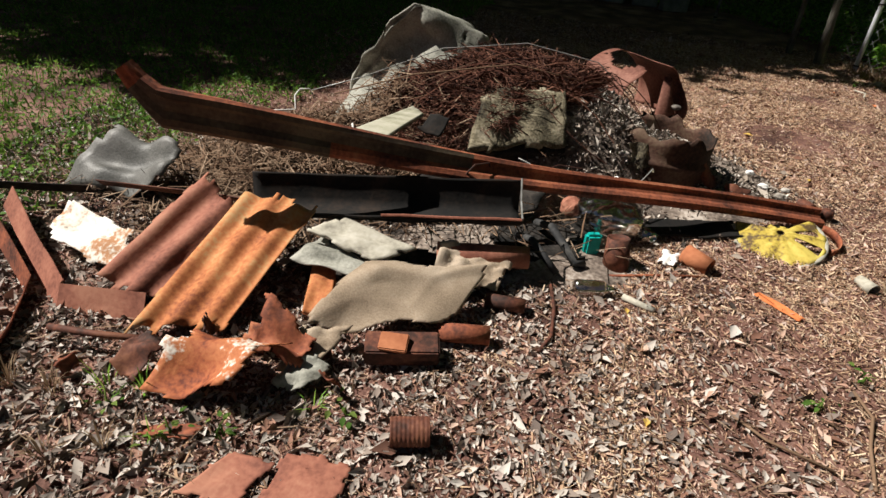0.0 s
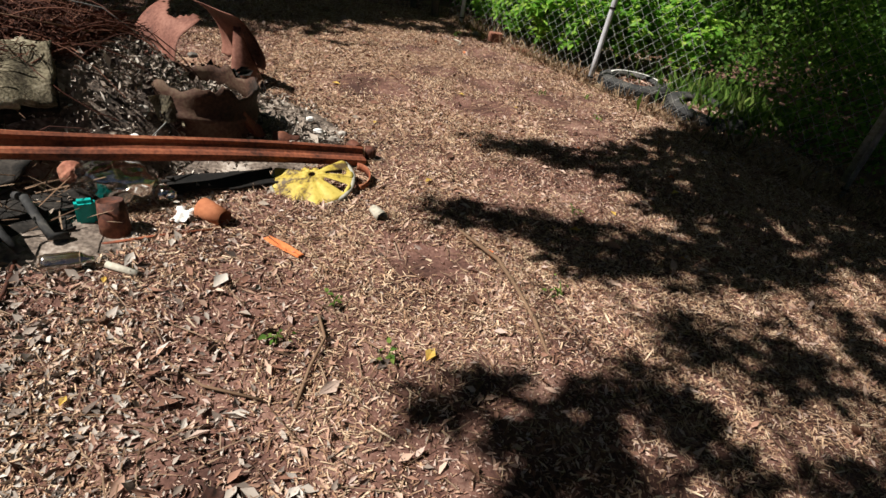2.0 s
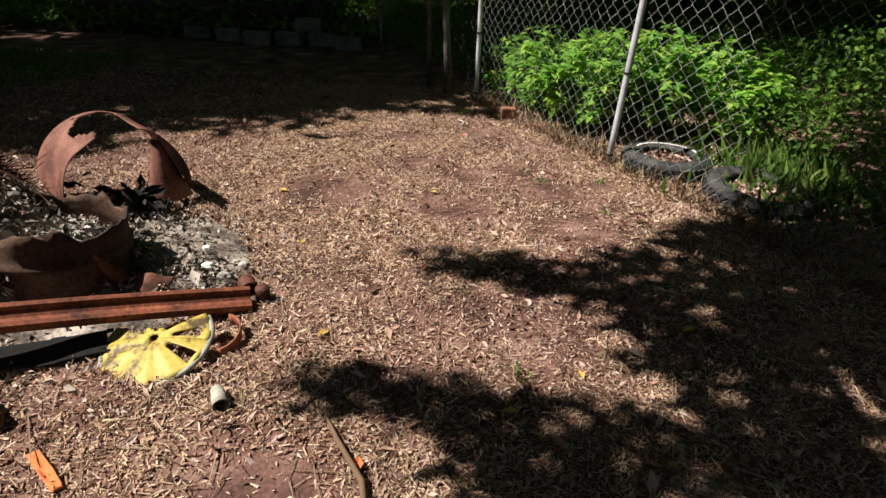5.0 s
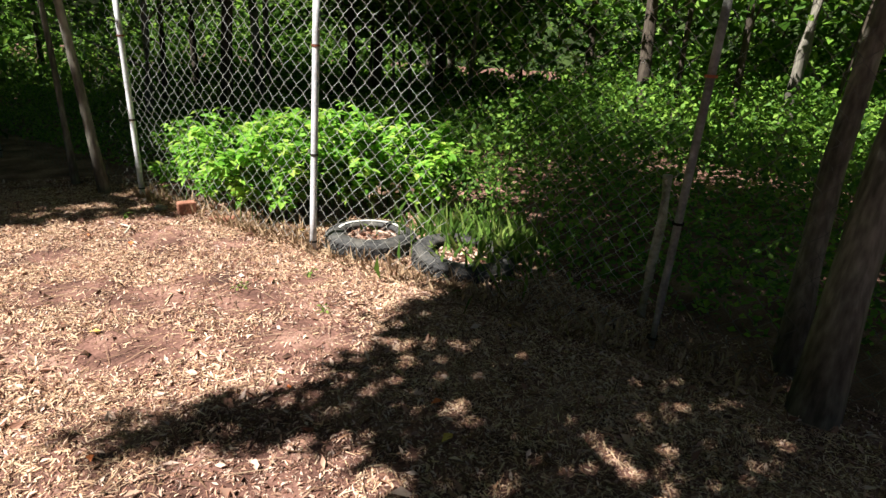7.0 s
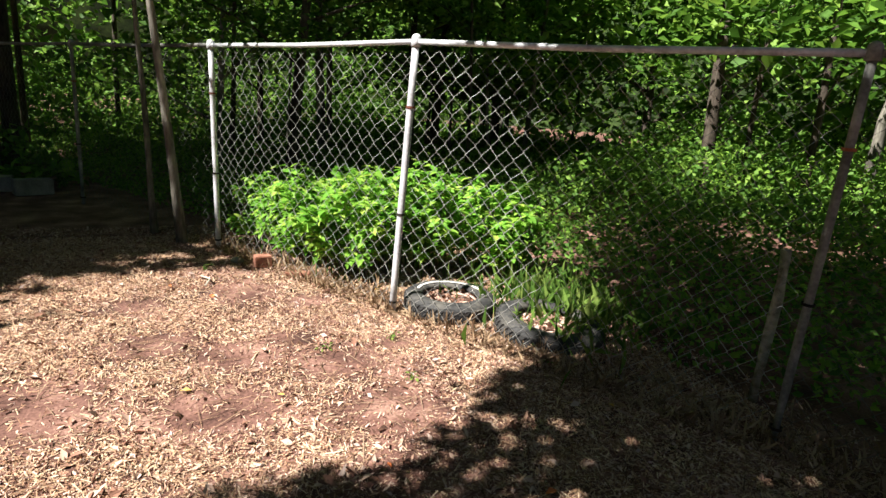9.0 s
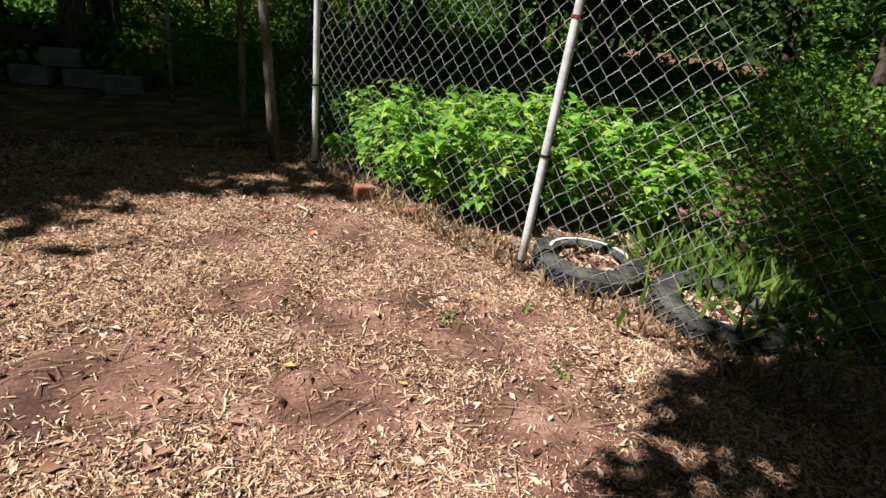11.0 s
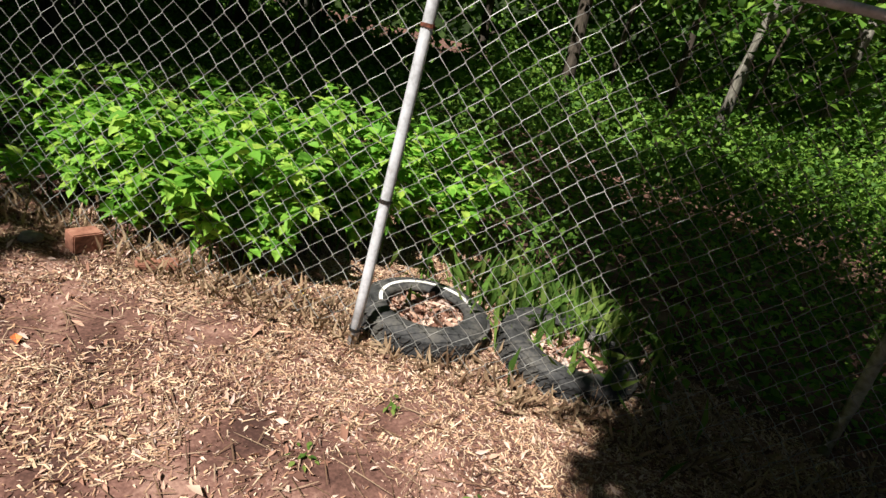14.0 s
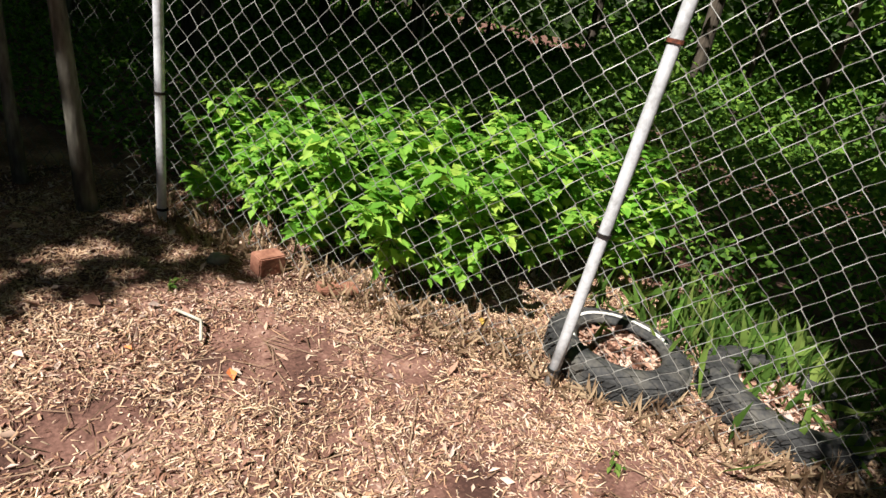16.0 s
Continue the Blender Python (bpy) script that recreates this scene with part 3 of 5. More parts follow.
# ---- the scrap heap ----
def heap():
    v, f = grid(lambda u, w: ((lambda x, y: (x, y, height(x, y) - 0.025 + mound_h(x, y) * (1 + 0.12 * noise.noise((x * 6, y * 6, 2)))))(-2.5 + 3.8 * u, 1.7 + 2.9 * w)), 90, 70)
    thing("ash_mound", v, f, M_CINDER, "dark burnt heap of ash and earth", "ash heap", smooth=True, kind="structure")
    # tangled brush over the heap
    n = 46000
    p = np.stack([rng.normal(-0.66, 0.55, n), rng.normal(3.3, 0.42, n)], -1)
    p = p[[mound_h(x, y) > 0.1 and x < -0.2 - 0.7 * max(0, 3.15 - y) + 0.1 * noise.noise((x * 6, y * 6, 3)) and not (-0.52 < x < -0.2 and 2.5 < y < 3.0 and rng.uniform() < 0.95) for x, y in p]]
    at = np.array([(x, y, mound_h(x, y) + rng.uniform(-0.02, 0.06)) for x, y in p])
    sz = rng.gamma(2.4, 0.045, len(p)) + 0.03
    at[:, 2] += np.where((p[:, 0] > -0.7) & (p[:, 0] < -0.3) & (p[:, 1] < 2.95) & (p[:, 1] > 2.5), np.clip(0.4 + 0.45 * (p[:, 1] - 2.6) - at[:, 2], 0, 0.4), 0)
    scatter("brush_tangle", STRAW_V, STRAW_F, at, turns(len(p), 0.36), np.stack([sz, rng.uniform(0.007, 0.017, len(p)), np.full(len(p), 0.1)], -1), M_NEEDLE, label="red-brown tangle of dead brush over the heap", category="brush")
    # long bent stems sweeping over the heap
    v, f = [], []
    for _ in range(70):
        x, y, a, L = rng.normal(-0.75, 0.4), rng.normal(3.2, 0.25), rng.uniform(-0.5, 1.1), rng.uniform(0.3, 0.8)
        up, bend = rng.uniform(0.02, 0.11), rng.normal(0, 0.5)
        path = []
        for k in range(7):
            u = k / 6 - 0.5
            px, py = x + L * u * math.cos(a + bend * u), y + L * u * math.sin(a + bend * u)
            path.append((px, py, mound_h(px, py) + 0.03 + up * (1 - 3 * u * u)))
        tv, tf = tube(path, 0.0028, 4, False)
        f += [tuple(i + len(v) for i in q) for q in tf]
        v += tv
    thing("brush_stems", v, f, M_NEEDLE, "long thin bent dead stems arching over the brush", "brush", kind="stuff")
    # thinner tangle in front and to the side
    p = np.concatenate([np.stack([rng.normal(-1.75, 0.35, 3200), rng.normal(2.3, 0.28, 3200)], -1), np.stack([rng.normal(-1.1, 0.4, 1600), rng.normal(2.55, 0.2, 1600)], -1), np.stack([rng.normal(-1.5, 0.16, 1800), rng.normal(2.88, 0.1, 1800)], -1)])
    at = np.array([(x, y, mound_h(x, y) + abs(rng.normal(0, 0.05)) + (rng.uniform(0, 0.16) if y > 2.72 and x < -1.2 else 0)) for x, y in p])
    sz = rng.gamma(3, 0.045, len(p)) + 0.04
    scatter("bramble_tangle", TWIG_V, TWIG_F, at, turns(len(p), 0.5), np.stack([sz, np.full(len(p), 0.1), np.full(len(p), 0.12)], -1), M_TWIG, label="dry tangled stems beside the scrap", category="brush")
    # ash flakes
    parts = [np.stack([rng.normal(cx, sx, k), rng.normal(cy, sy, k)], -1) for cx, sx, cy, sy, k in ((0.62, 0.24, 3.5, 0.24, 900), (0.2, 0.3, 3.9, 0.28, 1500), (-0.06, 0.16, 3.25, 0.3, 2200), (0.0, 0.3, 2.75, 0.12, 900), (-1.3, 0.35, 2.1, 0.2, 1300), (0.85, 0.16, 3.4, 0.12, 420))]
    p = np.concatenate(parts)
    at = np.array([(x, y, height(x, y) + mound_h(x, y) + 0.004 + abs(rng.normal(0, 0.012))) for x, y in p])
    scatter("ash_flakes", CURL_V, CURL_F, at, turns(len(p), 0.7), rng.gamma(2.0, 0.009, len(p)) + 0.006, M_ASHBIT, label="black and white ash flakes and burnt bits", category="ash")


heap()


def beam():
    b = base("steel_rail", 1.13, 3.25, "long rusty red steel rail with bent end across the heap", "steel rail")
    p0, p1 = Vector((1.13, 3.25, 0.05)), Vector((-1.60, 1.61, 0.66))
    tip = [Vector((-1.645, 1.60, 0.70)), Vector((-1.69, 1.59, 0.755)), Vector((-1.725, 1.58, 0.82))]
    path = [p0.lerp(p1, k / 16) for k in range(17)] + tip
    for i, p in enumerate(path):
        p.z += 0.012 * math.sin(i * 0.5) - (0.02 * math.sin(math.pi * min(i, 16) / 16))
    # channel: a web that faces up and forward, two flanges, a rolled lip
    prof = [(-0.048, -0.018), (-0.05, 0.004), (-0.044, 0.014), (-0.03, 0.016), (-0.02, 0.004), (0.004, 0.0), (0.02, 0.012), (0.036, 0.014), (0.046, 0.004), (0.047, -0.02), (0.041, -0.02), (0.038, 0.0), (0.0, -0.008), (-0.038, -0.004), (-0.042, -0.02)]
    verts, faces = [], []
    n = len(prof)
    for i, p in enumerate(path):
        d = (path[min(i + 1, len(path) - 1)] - path[max(i - 1, 0)]).normalized()
        side = d.cross(Vector((0, 0, 1))).normalized()
        up = side.cross(d).normalized()
        a = radians(38 + max(0, i - 6) * 5.2)
        s2, u2 = side * math.cos(a) + up * math.sin(a), up * math.cos(a) - side * math.sin(a)
        k = (1.0 + 0.05 * max(0, i - 8)) if i < 17 else 1.3 - 0.2 * (i - 16)
        for x, z in prof:
            verts.append(p - s2 * (x * k * 1.15) + u2 * z * 1.2)
    for i in range(len(path) - 1):
        for k in range(n):
            a0, b0 = i * n + k, i * n + (k + 1) % n
            faces.append((a0, b0, b0 + n, a0 + n))
    faces.append(tuple(range(n)))
    faces.append(tuple(range(len(path) * n - n, len(path) * n))[::-1])
    web = part("web", verts, faces, M_RUST, b)
    web.data.materials.append(M_OLIVE)
    for q in web.data.polygons:
        ring, k = divmod(q.index, n)
        if 10 <= ring < len(path) - 2 and 2 <= k <= 7 and not (ring < 13 and k > 4):
            q.material_index = 1
    v, f = tube([(-0.62, 2.22, 0.30), (-0.60, 2.18, 0.37), (-0.555, 2.2, 0.43), (-0.51, 2.27, 0.42), (-0.5, 2.3, 0.34)], 0.004, 6)
    part("wire_wrap", v, f, M_RUST_DARK, b, "thin rusted wire wrapped round the rail")
    v, f = lathe([(0.0, 0.03), (0.03, 0.03), (0.033, 0.02), (0.033, -0.03), (0.0, -0.03)], (1.17, 3.30, 0.05), 16)
    part("end_stub", v, f, M_RUST_DARK, b, smooth=True)


beam()


def burn_drum():
    d = base("burn_barrel", 0.21, 3.36, "short rusted burn barrel with torn rim, full of ash", "barrel")
    m = Euler((radians(-4), radians(5), 0)).to_matrix().to_4x4()
    rim = lambda a: 0.34 + 0.06 * noise.noise((math.cos(a) * 1.8, math.sin(a) * 1.8, 3)) + 0.04 * noise.noise((math.cos(a) * 6, math.sin(a) * 6, 1))
    v, f = [], []
    rows = [0.0, 0.05, 0.1, 0.15, 0.19, 0.2, 0.22, 0.23, 0.27, 0.9, 1.0]
    sides = 56
    for inner in (0, 1):
        for k in range(sides):
            a = 2 * math.pi * k / sides
            for z in rows:
                zz = z if z < 0.3 else 0.27 + (rim(a) - 0.27) * ((z - 0.8) / 0.2 if z == 1.0 else 0.5)
                bulge = 0.012 if 0.195 < z < 0.225 else 0
                r = 0.295 + bulge - 0.012 * inner + 0.018 * noise.noise((math.cos(a) * 2, math.sin(a) * 2, zz * 5)) + 0.05 * max(0, zz - 0.25) * math.sin(a * 3)
                v.append(Vector((0.21, 3.36, 0.01)) + m @ Vector((r * math.cos(a), r * math.sin(a), zz)))
    n = len(rows)
    for inner in (0, 1):
        o = inner * sides * n
        for k in range(sides):
            for i in range(n - 1):
                a, b = o + k * n + i, o + ((k + 1) % sides) * n + i
                f.append((a, b, b + 1, a + 1) if not inner else (a + 1, b + 1, b, a))
    for k in range(sides):
        a, b = k * n + n - 1, ((k + 1) % sides) * n + n - 1
        f.append((a, b, b + sides * n, a + sides * n))
    part("wall", v, f, M_BURNT, d, smooth=True)
    v, f = lathe([(0.0, 0.29), (0.1, 0.28), (0.2, 0.25), (0.285, 0.2)], (0.21, 3.36, 0.0), 30, m, wobble=0.15)
    part("ash_fill", v, f, M_ASH, d, "grey-white ash", smooth=True)
    for x0, y0, z0, x1, y1, z1, w in ((-0.06, 3.2, 0.40, 0.03, 3.05, 0.12, 0.22), (0.1, 3.1, 0.36, 0.16, 3.045, 0.2, 0.14), (0.38, 3.2, 0.34, 0.58, 3.28, 0.06, 0.1)):
        a, b = Vector((x0, y0, z0)), Vector((x1, y1, z1))
        s = Vector((0.9, 0.35, 0)) * w
        v, f = grid(lambda u, t: a.lerp(b, t) + s * (u - 0.5) + Vector((0, -0.012, 0)) * math.sin(u * 9 + t * 4), 8, 8, 0.004, lambda u, t: jag(u, t, x0 * 9, 0.2))
        part("torn_strip", v, f, M_MOSS if w > 0.13 else M_RUST_DARK, d, "scorched torn metal strip")
    # shards and white bits lying on the ash
    n = 420
    a, r = rng.uniform(0, 6.28, n), 0.26 * np.sqrt(rng.uniform(0, 1, n))
    at = np.stack([0.21 + r * np.cos(a), 3.36 + r * np.sin(a), 0.30 - 0.1 * (r / 0.26) ** 2 + rng.uniform(0, 0.03, n)], -1)
    scatter("ash_chunks", CURL_V, CURL_F, at, turns(n, 0.7), rng.gamma(2.0, 0.012, n) + 0.01, M_ASHBIT, label="white ash chunks in the burn barrel", category="ash")


burn_drum()


def half_drum():
    d = base("half_drum", 0.0, 4.34, "rusted half of a drum standing open like an arch", "drum")
    ax = Vector((0.72, -0.69, 0)).normalized()
    side = Vector((0.69, 0.72, 0)).normalized()
    c = Vector((0.0, 4.30, 0.16))

    def shell(u, w):
        a = radians(-16 + 212 * u)
        r = 0.345 * (1 + 0.05 * noise.noise((u * 4, w * 2, 3)))
        cut = 0.05 * noise.noise((u * 6, 7, 1)) - 0.05 * math.sin(math.pi * min(1, max(0, u - 0.12))) ** 2
        return c + ax * ((w - 0.5) * 0.5 + cut * w) - side * (r * math.cos(a)) * 0.98 + Vector((0, 0, r * math.sin(a) * 0.98 + 0.02))
    v, f = grid(shell, 64, 14, -0.005, lambda u, w: not (0.38 + 0.04 * math.sin(w * 9) < u < 0.6 and w > 0.1 + 0.06 * math.sin(u * 30)) and jag(u, min(w + 0.2, 0.8), 4, 0.05))
    part("shell", v, f, M_RUST_BROWN, d, smooth=True)
    a0 = c + side * 0.18 + ax * 0.2
    v, f = grid(lambda u, w: a0 + side * (0.04 + 0.27 * (u - 0.5) * (1.0 - 0.85 * w)) + Vector((0, 0, -0.12 + 0.36 * w)) - ax * (0.1 * w) + ax * 0.05 * math.sin(u * 3.1), 8, 10, 0.004)
    part("flap", v, f, M_RUST_BROWN, d, "torn flap bent down", smooth=True)
    v, f = grid(lambda u, w: a0 - side * 0.42 + side * (0.22 * u) + Vector((0, 0, -0.10 + 0.05 * w + 0.02 * u)) - ax * 0.12 * w, 6, 3, 0.012)
    part("burnt_strip", v, f, M_ORANGE, d, "orange scorched strip")
    n = 420
    p = np.stack([rng.normal(0.1, 0.16, n), rng.normal(4.12, 0.14, n), np.zeros(n)], -1)
    p[:, 2] = [height(x, y) + mound_h(x, y) + abs(rng.normal(0, 0.06)) for x, y, _ in p]
    scatter("burnt_rags", CURL_V, CURL_F, p, turns(n, 0.8), rng.gamma(2.0, 0.022, n) + 0.02, M_CHAR_SHADE, label="black burnt rags in front of the half drum", category="rags")


half_drum()


def slab():
    s = base("charred_slab", -0.45, 2.85, "mossy grey charred slab propped on the heap, dark beneath", "slab")
    top = [Vector((-0.70, 2.50, 0.36)), Vector((-0.22, 2.82, 0.34)), Vector((-0.31, 3.06, 0.57)), Vector((-0.72, 2.92, 0.56))]
    v, f = grid(lambda u, w: lerp4(top, u, w) + Vector((0, 0, 0.03 * noise.noise((u * 4, w * 4, 6)) + 0.03 * math.sin(w * 3))), 26, 20, 0.035, lambda u, w: jag(u, w, 2.2, 0.07, 5))
    part("crust", v, f, M_MOSS, s, smooth=True)
    # black block under the crust: the hollow's shade put into its colour
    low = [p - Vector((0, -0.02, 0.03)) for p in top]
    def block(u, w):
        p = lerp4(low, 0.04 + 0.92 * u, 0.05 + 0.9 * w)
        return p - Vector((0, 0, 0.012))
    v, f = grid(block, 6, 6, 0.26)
    part("core", v, f, M_CHAR_SHADE, s, "black block standing for the shade beneath")


slab()


def boulder_sheet():
    t = base("crumpled_sheet", -1.28, 3.2, "grey crumpled fibreglass sheet standing behind the heap", "sheet")
    pts = [(-1.74, 0.18), (-1.72, 0.36), (-1.63, 0.50), (-1.50, 0.60), (-1.42, 0.74), (-1.27, 0.86), (-1.15, 0.83), (-1.03, 0.76), (-0.97, 0.73), (-0.90, 0.70), (-0.86, 0.55), (-0.78, 0.40)]

    def shell(u, w):
        k = u * (len(pts) - 1)
        i = min(int(k), len(pts) - 2)
        fr = k - i
        x = pts[i][0] * (1 - fr) + pts[i + 1][0] * fr
        z = pts[i][1] * (1 - fr) + pts[i + 1][1] * fr
        n1, n2 = noise.noise((x * 3.2, w * 2.6, 1)), noise.noise((x * 8, w * 6, 5))
        return Vector((x + 0.03 * n2, 3.02 + 0.33 * math.sin(w * 1.5) + 0.16 * n1 + 0.05 * n2 + 0.1 * (x + 1.3), 0.05 + (z - 0.05) * min(1, w ** 0.8 * 1.02)))
    v, f = grid(shell, 40, 22, 0.01, lambda u, w: not (0.71 < u < 0.735 and 0.86 < w < 0.93))
    part("sheet", v, f, M_FIBRE, t, smooth=True)
    v, f = grid(lambda u, w: shell(u, 1) + Vector((0.1 * w, 0.34 * w, -0.02 - 0.42 * w * w + 0.04 * noise.noise((u * 7, w * 4, 2)))), 40, 8, 0.01)
    part("back_fold", v, f, M_FIBRE, t, smooth=True)


boulder_sheet()


def corrugated(name, c, ribs, material, label, seed, depth=0.02, lift=0.0):
    cs = [Vector(p) for p in c]
    nrm = (cs[1] - cs[0]).cross(cs[3] - cs[0]).normalized()
    v, f = grid(lambda u, w: lerp4(cs, u, w) + nrm * (depth * math.sin(u * ribs * 2 * math.pi) + 0.006 * noise.noise((u * 4, w * 5, seed)) + lift * math.sin(w * math.pi)), ribs * 12, 22, 0.004, lambda u, w: jag(u, w, seed, 0.05, 8))
    return thing(name, v, f, material, label, "metal sheet", smooth=True, group="corrugated sheets on the heap")


corrugated("corrugated_sheet", [(-1.47, 1.08, 0.05), (-1.17, 1.24, 0.05), (-1.10, 1.82, 0.29), (-1.43, 1.80, 0.31)], 3, M_RUST_ORANGE, "orange rusted corrugated roofing sheet propped on the heap", 3.3, 0.010)
corrugated("corrugated_sheet", [(-1.74, 1.22, 0.11), (-1.50, 1.26, 0.06), (-1.37, 1.68, 0.24), (-1.63, 1.80, 0.34)], 2, M_RUST_PINK, "dull red rusted corrugated sheet leaning on scrap", 5.1, 0.014)


def strip(name, path, width, material, label, lean=0.25, category="metal strip", thick=0.004):
    path = [Vector(p) for p in path]

    def fn(u, w):
        k = u * (len(path) - 1)
        i = min(int(k), len(path) - 2)
        p = path[i].lerp(path[i + 1], k - i)
        d = path[i + 1] - path[i]
        s = Vector((d.y, -d.x, 0)).normalized()
        return p + Vector((0, 0, 1)) * (w * width) + s * (w * width * lean) + s * 0.004 * noise.noise((u * 9, w * 3, 1))
    v, f = grid(fn, 4 * (len(path) - 1) * 2, 3, thick)
    return thing(name, v, f, material, label, category)


strip("gutter_strip", [(-2.60, 1.55, 0.06), (-2.2, 1.32, 0.03), (-1.82, 1.12, 0.01), (-1.50, 1.20, 0.01)], 0.085, M_RUST_PINK, "bent pinkish rusted metal gutter strip", -0.7)
strip("gutter_strip", [(-2.6, 1.45, 0.06), (-2.02, 1.16, 0.01), (-1.86, 0.95, 0.0), (-1.74, 0.74, 0.0)], 0.075, M_RUST, "brown rusted folded metal strip on the ground", -0.5)
strip("steel_angle", [(-2.15, 1.72, 0.19), (-1.75, 1.79, 0.20), (-1.3, 1.87, 0.2)], 0.045, M_RUST_DARK, "long dark rusted steel angle under the sheets", 0.9)
strip("steel_angle", [(-2.9, 1.62, 0.06), (-2.5, 1.72, 0.08), (-2.3, 1.78, 0.09)], 0.05, M_STEEL_DARK, "dark steel strip at the edge of the heap", 0.4)


def torn_plate(name, c, material, label, seed, thick=0.004, warp=0.03, edge=0.16, category="metal scrap", cells=22, freq=5):
    v, f = grid(lambda u, w: lerp4(c, u, w) + Vector((0, 0, warp * (noise.noise((u * 2.6 + seed, w * 2.6, seed)) + 0.3))), cells, cells, thick, lambda u, w: jag(u, w, seed, edge, freq))
    return thing(name, v, f, material, label, category, smooth=True)


torn_plate("rusted_plate", [(-1.28, 0.82, 0.03), (-0.92, 0.93, 0.06), (-0.80, 1.22, 0.12), (-1.25, 1.20, 0.12)], M_RUST_PEEL, "torn rusted plate with peeling white paint", 1.2, warp=0.1, edge=0.3)
torn_plate("rusted_plate", [(-1.02, 1.12, 0.10), (-0.80, 1.12, 0.05), (-0.78, 1.28, 0.10), (-1.05, 1.34, 0.16)], M_RUST, "crumpled dark red rusted plate", 8.3, warp=0.09, edge=0.26)
torn_plate("rusted_plate", [(-1.40, 0.95, 0.03), (-1.27, 0.92, 0.02), (-1.24, 1.07, 0.12), (-1.36, 1.08, 0.13)], M_RUST_DARK, "small bent dark rusted plate", 4.4)
torn_plate("rusted_plate", [(-0.92, 0.66, 0.015), (-0.72, 0.70, 0.012), (-0.70, 0.86, 0.012), (-0.86, 0.85, 0.015)], M_RUST_PINK, "flat dull red rusted plate on leaves", 6.1, warp=0.008)
torn_plate("rusted_plate", [(-0.70, 0.70, 0.012), (-0.47, 0.76, 0.012), (-0.50, 0.95, 0.012), (-0.72, 0.92, 0.012)], M_RUST_PINK, "flat brown rusted plate on leaves", 7.7, warp=0.008)
torn_plate("rusted_plate", [(-1.15, 0.78, 0.012), (-0.98, 0.83, 0.012), (-0.96, 0.90, 0.014), (-1.12, 0.84, 0.012)], M_RUST, "narrow broken rusted plate on leaves", 9.4, warp=0.01)
torn_plate("peeling_panel", [(-2.22, 1.40, 0.05), (-1.70, 1.34, 0.04), (-1.76, 1.52, 0.13), (-2.24, 1.62, 0.15)], M_WHITE_PEEL, "white and orange peeling panel, cracked", 2.7, warp=0.04, edge=0.18)
v, f = tube([(-1.66, 0.98, 0.10), (-1.5, 1.02, 0.09), (-1.24, 1.10, 0.08)], 0.012, 8)
thing("rusty_bar", v, f, M_RUST_DARK, "dark rusty bar lying among leaves", "metal bar", smooth=True)


def draped():
    t = base("screen_cloth", -0.65, 1.55, "grey torn window-screen cloth draped over scrap", "cloth")
    c = [Vector((-0.98, 1.22, 0.06)), Vector((-0.42, 1.46, 0.05)), Vector((-0.34, 1.96, 0.12)), Vector((-0.86, 1.66, 0.22))]

    def fn(u, w):
        p = lerp4(c, u, w)
        fold = noise.noise((u * 2.2, w * 2.0, 4)) * 0.04 + abs(noise.noise((u * 3, w * 2.6, 9))) * 0.02
        edge = min(u, 1 - u, w, 1 - w)
        return p + Vector((0, 0, fold + 0.07 * min(1, edge * 3) * (1 - 0.3 * u)))
    v, f = grid(fn, 44, 44, 0.003, lambda u, w: jag(u, w, 3.9, 0.26, 3))
    part("sheet", v, f, M_CLOTH, t, smooth=True)
    c2 = [Vector((-0.62, 1.80, 0.10)), Vector((-0.30, 1.84, 0.04)), Vector((-0.28, 2.02, 0.10)), Vector((-0.62, 1.98, 0.17))]
    v, f = grid(lambda u, w: lerp4(c2, u, w) + Vector((0, 0, 0.06 * abs(noise.noise((u * 4, w * 5, 14))))), 24, 18, 0.003, lambda u, w: jag(u, w, 5.5, 0.16, 5))
    part("fold", v, f, M_CLOTH, t, smooth=True)
    c3 = [Vector((-0.92, 1.14, 0.02)), Vector((-0.78, 1.20, 0.02)), Vector((-0.72, 1.36, 0.13)), Vector((-0.90, 1.30, 0.12))]
    v, f = grid(lambda u, w: lerp4(c3, u, w) + Vector((0, 0, 0.02 * noise.noise((u * 4, w * 5, 1)))), 12, 12, 0.003, lambda u, w: jag(u, w, 1.5, 0.12, 5))
    part("corner", v, f, M_CLOTH, t, smooth=True)


draped()


